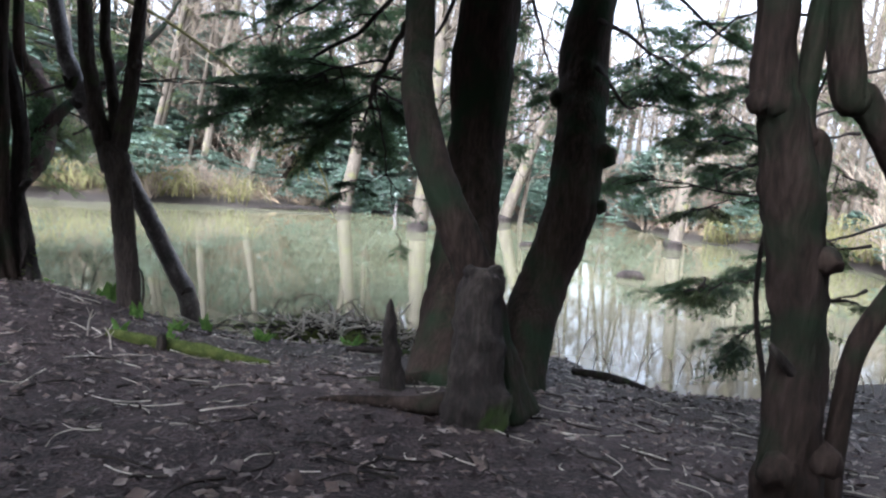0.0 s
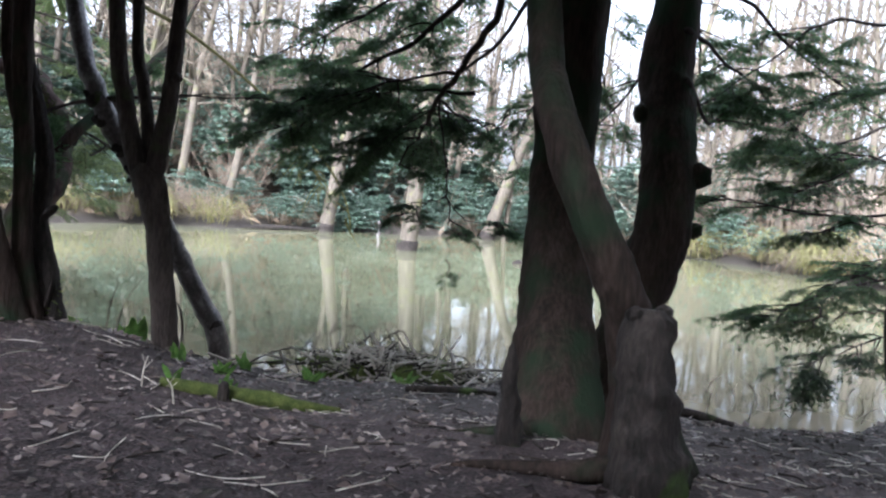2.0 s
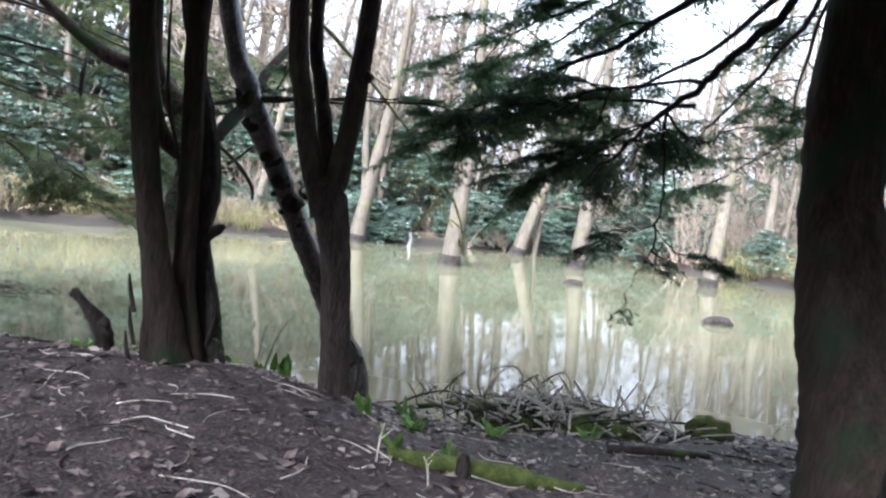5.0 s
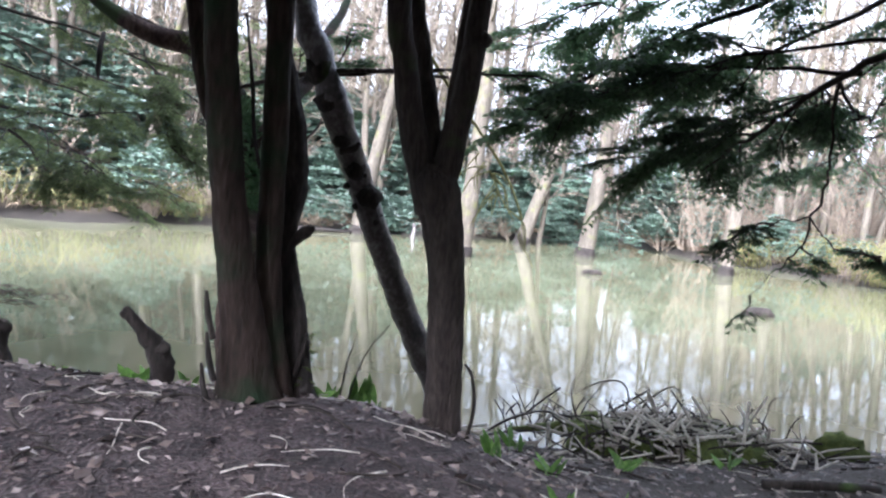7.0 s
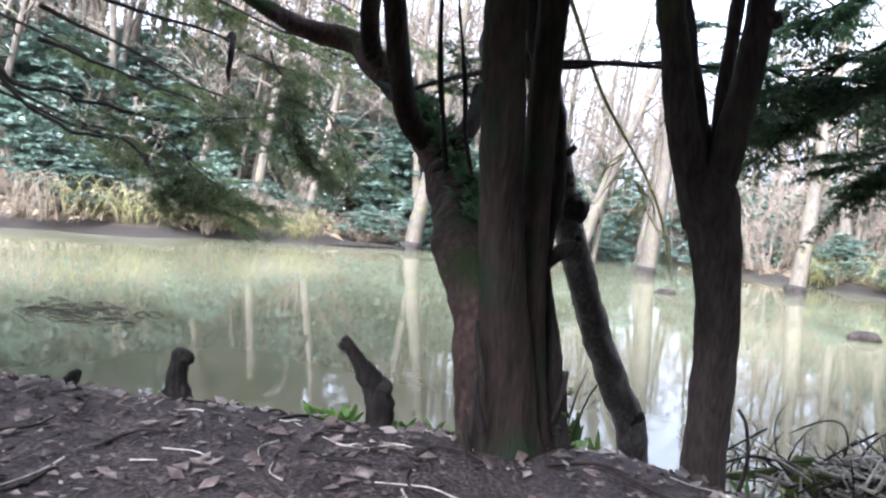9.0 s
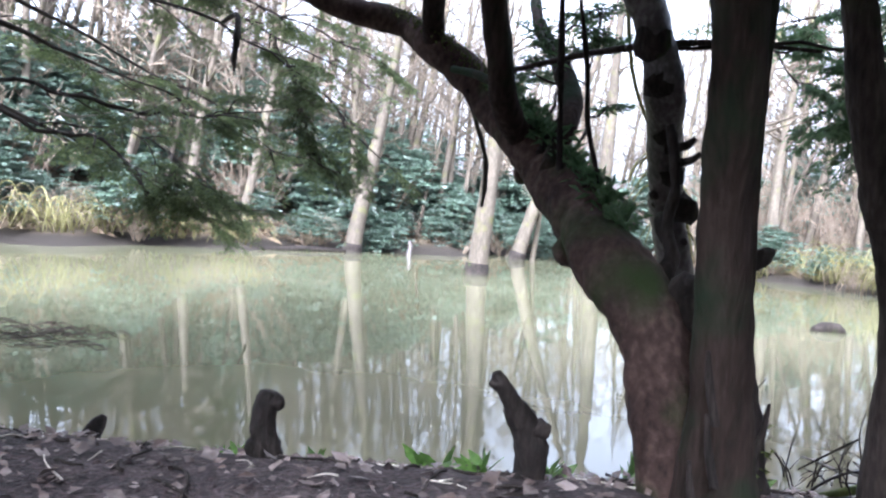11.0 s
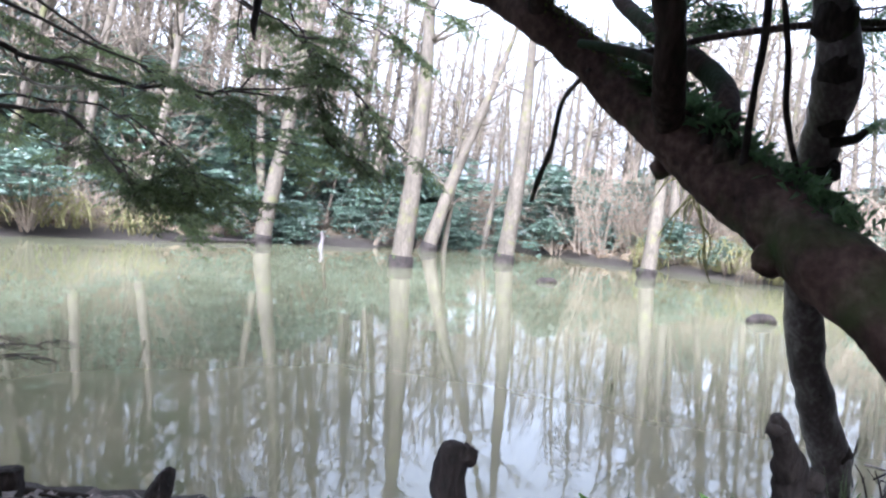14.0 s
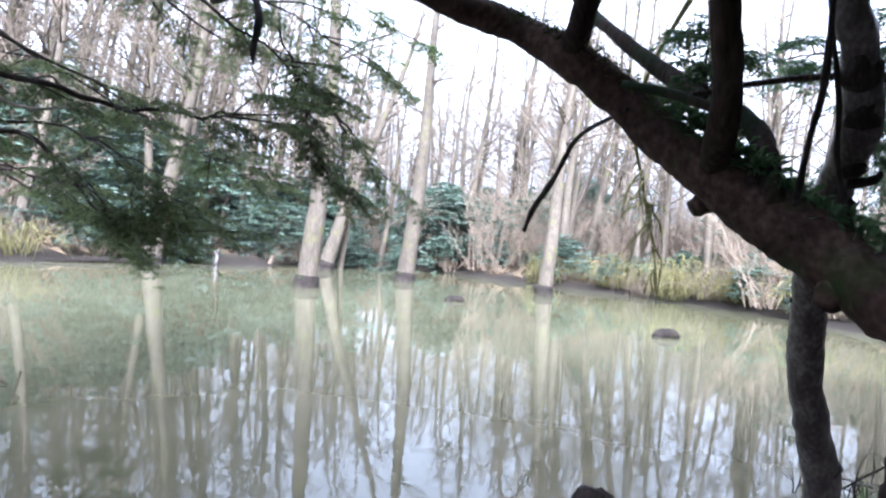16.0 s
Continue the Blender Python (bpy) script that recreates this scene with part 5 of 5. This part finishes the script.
far_variants = [bare_tree("woodland_tree", 26 + 4 * i, 60 + 3 * i, 10 + 1.2 * i, 0.09 + 0.025 * i, (0.04 * i - 0.05, 0), 80 + i, "bare winter tree far off in the wood", limbs=11, first=0.25) for i in range(4)]
for t in far_variants:
    tagged(t, group="bare trees of the wood")
count = 0
while count < 60:
    if count < 36:
        x, y = rng.uniform(19, 52), rng.uniform(10, 62)
    else:
        x, y = rng.uniform(-25, 60), rng.uniform(66, 108)
    if shore_at(x, y) < 1.5:
        continue
    copy_thing(rng.choice(far_variants), pose(x, y, ground_at(x, y) - 0.15, rng.uniform(-4, 4), rng.uniform(-3, 7), rng.uniform(0, 360)) @ Matrix.Scale(rng.uniform(0.9, 1.35), 4))
    count += 1


def leafy_shrub(x, y, rx, h, seed, mat, label, n=210, leaf=0.3, name="rhododendron"):
    """A dome of leaf rosettes on many bent stems."""
    rng = random.Random(seed)
    ob = new(name)
    ob.location = (x, y, ground_at(x, y) - 0.1)
    tagged(ob, label, "shrub")
    lv, lf, tv, tf = [], [], [], []
    lobes = [(rng.uniform(-0.6, 0.6) * rx, rng.uniform(-0.5, 0.5) * rx, h * rng.uniform(0.25, 0.65), rng.uniform(0.35, 0.6)) for _ in range(6)]
    for i in range(n):
        lx, ly, lz, lr = rng.choice(lobes)
        a, e = rng.uniform(0, 6.3), rng.uniform(-0.5, 1.5)
        out = Vector((math.cos(a) * math.cos(e), math.sin(a) * math.cos(e), math.sin(e)))
        c = Vector((lx, ly, lz)) + Vector((out.x * rx, out.y * rx, out.z * h * 0.75)) * lr * rng.uniform(0.55, 1.05)
        if c.z < 0.05:
            continue
        if i % 9 == 0:
            twig_strips(tv, tf, Vector((lx * 0.3, ly * 0.3, 0)), c, 0.02, rng)
        for k in range(6):
            b = 6.28 * k / 6 + i
            w = (out * 0.7 + Vector((math.cos(b), math.sin(b), -0.2))).normalized()
            blade(lv, lf, c, w, out, leaf * rng.uniform(0.7, 1.3), leaf * 0.36, 0.25)
    tagged(flat("foliage", lv, lf, mat, ob), kind="stuff")
    if tv:
        tagged(flat("stem_tangle", tv, tf, TWIG, ob), kind="stuff")
    return ob


shrubs = [leafy_shrub(-3 + 3.5 * i, 47.5 + 0.8 * i, 1.6 + 0.2 * (i % 3), 2.1 + 0.35 * (i % 3), 300 + i, SHRUBLEAF, "blue-green rhododendron bush on the far bank") for i in range(6)]
for t in shrubs:
    tagged(t, group="rhododendrons on the far bank")
count = 0
while count < 225:
    x, y = rng.uniform(-42, 30), rng.uniform(26, 74)
    d = shore_at(x, y)
    if d < 0.4 or d > rng.choice((3, 8, 16, 24, 28)) or (x > 9 and rng.random() < 0.55) or (d < 3 and x < -9 and rng.random() < 0.6):
        continue
    s = rng.uniform(0.7, 1.3) if d < 4 else rng.uniform(1.2, 2.3)
    copy_thing(rng.choice(shrubs), pose(x, y, ground_at(x, y) - 0.15, 0, 0, rng.uniform(0, 360)) @ Matrix.Scale(s, 4))
    count += 1
for i, (x, y, s) in enumerate([(-4.4, 43.6, 1.0), (-2.6, 45.0, 1.1), (0.8, 47.3, 0.9), (-7.6, 42.0, 0.9), (7.5, 51.5, 1.0)]):
    copy_thing(shrubs[i], pose(x, y, ground_at(x, y) - 0.3, 0, 0, 70 * i) @ Matrix.Scale(s, 4))


def mossy_thicket(x, y, seed, label, mat=MOSSY, name="mossy_thicket", n=38, reach=2.0, h=1.5, r=0.026):
    rng = random.Random(seed)
    ob = new(name)
    ob.location = (x, y, ground_at(x, y) - 0.05)
    tagged(ob, label, "thicket")
    bm = bmesh.new()
    for i in range(n):
        a = rng.uniform(0, 6.3)
        sx, sy = rng.gauss(0, 0.5), rng.gauss(0, 0.4)
        l, k = reach * rng.uniform(0.4, 1.0), h * rng.uniform(0.4, 1.1)
        dx, dy = math.cos(a) * l, math.sin(a) * l * 0.7
        rr = r * rng.uniform(0.5, 1.2)
        tube(bm, [(sx, sy, 0, rr), (sx + dx * 0.25, sy + dy * 0.25, k * 0.8, rr * 0.9), (sx + dx * 0.6, sy + dy * 0.6, k, rr * 0.7), (sx + dx * 0.9, sy + dy * 0.9, k * rng.uniform(0.4, 0.9), rr * 0.5), (sx + dx * 1.1, sy + dy * 1.1, k * rng.uniform(0.0, 0.6), rr * 0.25)], 3, 2, 0)
    tagged(part("tangle", bm, mat, ob), kind="stuff")
    return ob


thickets = [mossy_thicket(-18 + 2.5 * i, 33 + 2 * i, 400 + i, "arching branches thick with yellow-green moss") for i in range(4)]
brambles = [mossy_thicket(-15 + 2.5 * i, 36 + 2 * i, 420 + i, "tangle of brown leafless brambles", TWIG, "bramble_tangle", 42, 1.8, 1.3, 0.016) for i in range(4)]
for t in thickets:
    tagged(t, group="mossy thickets")
for t in brambles:
    tagged(t, group="bramble tangles")
for kind, want, spread_ in ((thickets, 16, 2.0), (brambles, 46, 5.0)):
    count = 0
    while count < want:
        k = rng.random()
        if k < 0.6:
            x, y = rng.uniform(-34, 12), rng.uniform(24, 54)
        else:
            x, y = rng.uniform(15, 26), rng.uniform(18, 44)
        d = shore_at(x, y)
        if not 0.1 < d < spread_ or (kind is thickets and -8 < x < 8 and rng.random() < 0.7):
            continue
        copy_thing(rng.choice(kind), pose(x, y, ground_at(x, y) - 0.05, 0, 0, rng.uniform(0, 360)) @ Matrix.Scale(rng.uniform(0.7, 1.3), 4))
        count += 1


def hazel_thicket(x, y, seed):
    """Many slim upright rods with side twigs, leafless."""
    rng = random.Random(seed)
    ob = new("hazel_thicket")
    ob.location = (x, y, ground_at(x, y) - 0.05)
    tagged(ob, "tall leafless thicket of tan twigs on the bank", "thicket", group="hazel thickets")
    tv, tf = [], []
    for _ in range(36):
        a, lean = rng.uniform(0, 6.3), rng.uniform(0.05, 0.75)
        p = Vector((rng.gauss(0, 0.7), rng.gauss(0, 0.7), 0))
        way = Vector((math.cos(a) * lean, math.sin(a) * lean, 1)).normalized()
        step = rng.uniform(0.7, 1.35)
        for k in range(4):
            q = p + way * step
            twig_strips(tv, tf, p, q, 0.035 - 0.006 * k, rng)
            for _ in range(3):
                d = (way + Vector((rng.uniform(-1, 1), rng.uniform(-1, 1), rng.uniform(-0.5, 0.6)))).normalized()
                s = p.lerp(q, rng.random())
                twig_strips(tv, tf, s, s + d * rng.uniform(0.4, 1.2), 0.017, rng)
            p = q
            way = (way + Vector((rng.uniform(-0.25, 0.25), rng.uniform(-0.25, 0.25), -0.08))).normalized()
    tagged(flat("tangle", tv, tf, TWIG, ob), kind="stuff")
    return ob


for i in range(40):
    while True:
        x, y = rng.uniform(8, 46), rng.uniform(52, 92)
        if 0.8 < shore_at(x, y) < 16:
            break
    copy_thing(rng.choice(shrubs if i % 3 else brambles), pose(x, y, ground_at(x, y) - 0.15, 0, 0, rng.uniform(0, 360)) @ Matrix.Scale(rng.uniform(1.4, 2.5), 4))
leafy_shrub(20.5, 60.8, 1.6, 2.2, 340, IVYLEAF, "bright green bush at the head of the inlet", 220, 0.22, "evergreen_bush")
hazels = [hazel_thicket(20 + 2.5 * i, 30 + 4 * i, 500 + i) for i in range(4)]
count = 0
while count < 66:
    x, y = (rng.uniform(14, 46), rng.uniform(14, 90)) if count < 54 else (rng.uniform(-32, 12), rng.uniform(34, 60))
    if not 1.6 < shore_at(x, y) < 13:
        continue
    copy_thing(rng.choice(hazels), pose(x, y, ground_at(x, y) - 0.1, 0, 0, rng.uniform(0, 360)) @ Matrix.Scale(rng.uniform(0.7, 1.35), 4))
    count += 1


count = 0
while count < 8:
    x, y = rng.uniform(13, 24), rng.uniform(24, 44)
    if not 0.0 < shore_at(x, y) < 1.4:
        continue
    copy_thing(rng.choice(thickets), pose(x, y, ground_at(x, y) - 0.05, 0, 0, rng.uniform(0, 360)) @ Matrix.Scale(rng.uniform(0.9, 1.4), 4))
    count += 1


def undergrowth():
    """Dead bracken and sticks over the far slope, beyond counting."""
    rng = random.Random(9)
    lv, lf = [], []
    n = 0
    while n < 26000:
        x, y = rng.uniform(-40, 45), rng.uniform(14, 95)
        d = shore_at(x, y)
        if d < 0.8 or d > 40 or (d > 5 and rng.random() < 0.45):
            continue
        n += 1
        base = Vector((x, y, ground_at(x, y) - 0.03))
        a = rng.uniform(0, 6.3)
        way = Vector((math.cos(a), math.sin(a), rng.uniform(0.1, 1.6))).normalized()
        blade(lv, lf, base, way, Vector((-math.sin(a) * 0.4, math.cos(a) * 0.4, 1)).normalized(), rng.uniform(0.3, 0.9), rng.uniform(0.02, 0.055), rng.uniform(0.1, 0.6))
    tagged(flat("dead_bracken", lv, lf, BRACKEN), "brown dead bracken over the far slope", "undergrowth", kind="stuff")


undergrowth()


def mossy_bough():
    at = (-5.0, 9.1, 3.2)
    bm = bmesh.new()
    tube(bm, local([(-4.95, 9.1, 3.7, 0.03), (-4.2, 10.8, 3.5, 0.025), (-3.3, 12.6, 2.8, 0.022), (-2.5, 13.3, 2.0, 0.02), (-2.1, 13.5, 1.35, 0.018), (-1.95, 13.5, 0.75, 0.008)], at), 7, 6, 0.2, 6.0)
    r = random.Random(4)
    for _ in range(22):
        k = r.uniform(0.3, 1.0)
        c = Vector((-3.3, 12.6, 2.7)).lerp(Vector((-2.0, 13.5, 0.95)), k)
        e = c + Vector((r.uniform(-0.4, 0.4), r.uniform(-0.2, 0.2), -r.uniform(0.15, 0.6)))
        m = (c + e) / 2 + Vector((r.uniform(-0.1, 0.1), 0, 0.06))
        tube(bm, local([(*c, 0.012), (*m, 0.012), (*e, 0.005)], at), 5, 3, 0.2, 9)
    ob = link("mossy_bough", bm, MOSSY)
    ob.location = at
    tagged(ob, "drooping dead bough hung with yellow-green moss", "branch")


mossy_bough()


def floating_twigs():
    rng = random.Random(15)
    bm = bmesh.new()
    for _ in range(46):
        x, y, a, l = rng.gauss(-10.4, 0.6), rng.gauss(16.0, 0.7), rng.uniform(-0.6, 0.6), rng.uniform(0.1, 0.5)
        dx, dy = math.cos(a) * l / 2, math.sin(a) * l / 2
        tube(bm, [(x - dx, y - dy, WATER + 0.005, 0.01), (x, y + rng.uniform(-0.05, 0.05), WATER + rng.uniform(0.01, 0.08), 0.012), (x + dx, y + dy, WATER + 0.005, 0.006)], 4, 2, 0)
    tagged(link("floating_twigs", bm, DARKSTICK), "drift of dark twigs lying on the water", "twigs", kind="stuff")


floating_twigs()
fallen_log([(-2.4, 42.6, WATER - 0.1, 0.14), (-2.3, 42.7, WATER + 0.35, 0.12), (-2.35, 42.7, WATER + 0.75, 0.08)], PALE, "pale broken stump standing in the water", 8)
fallen_log([(-9.5, 38.9, WATER + 0.02, 0.10), (-7.5, 40.2, WATER + 0.1, 0.14), (-5.6, 41.6, WATER + 0.04, 0.10)], DEADWOOD, "dark log lying along the far bank", 9)
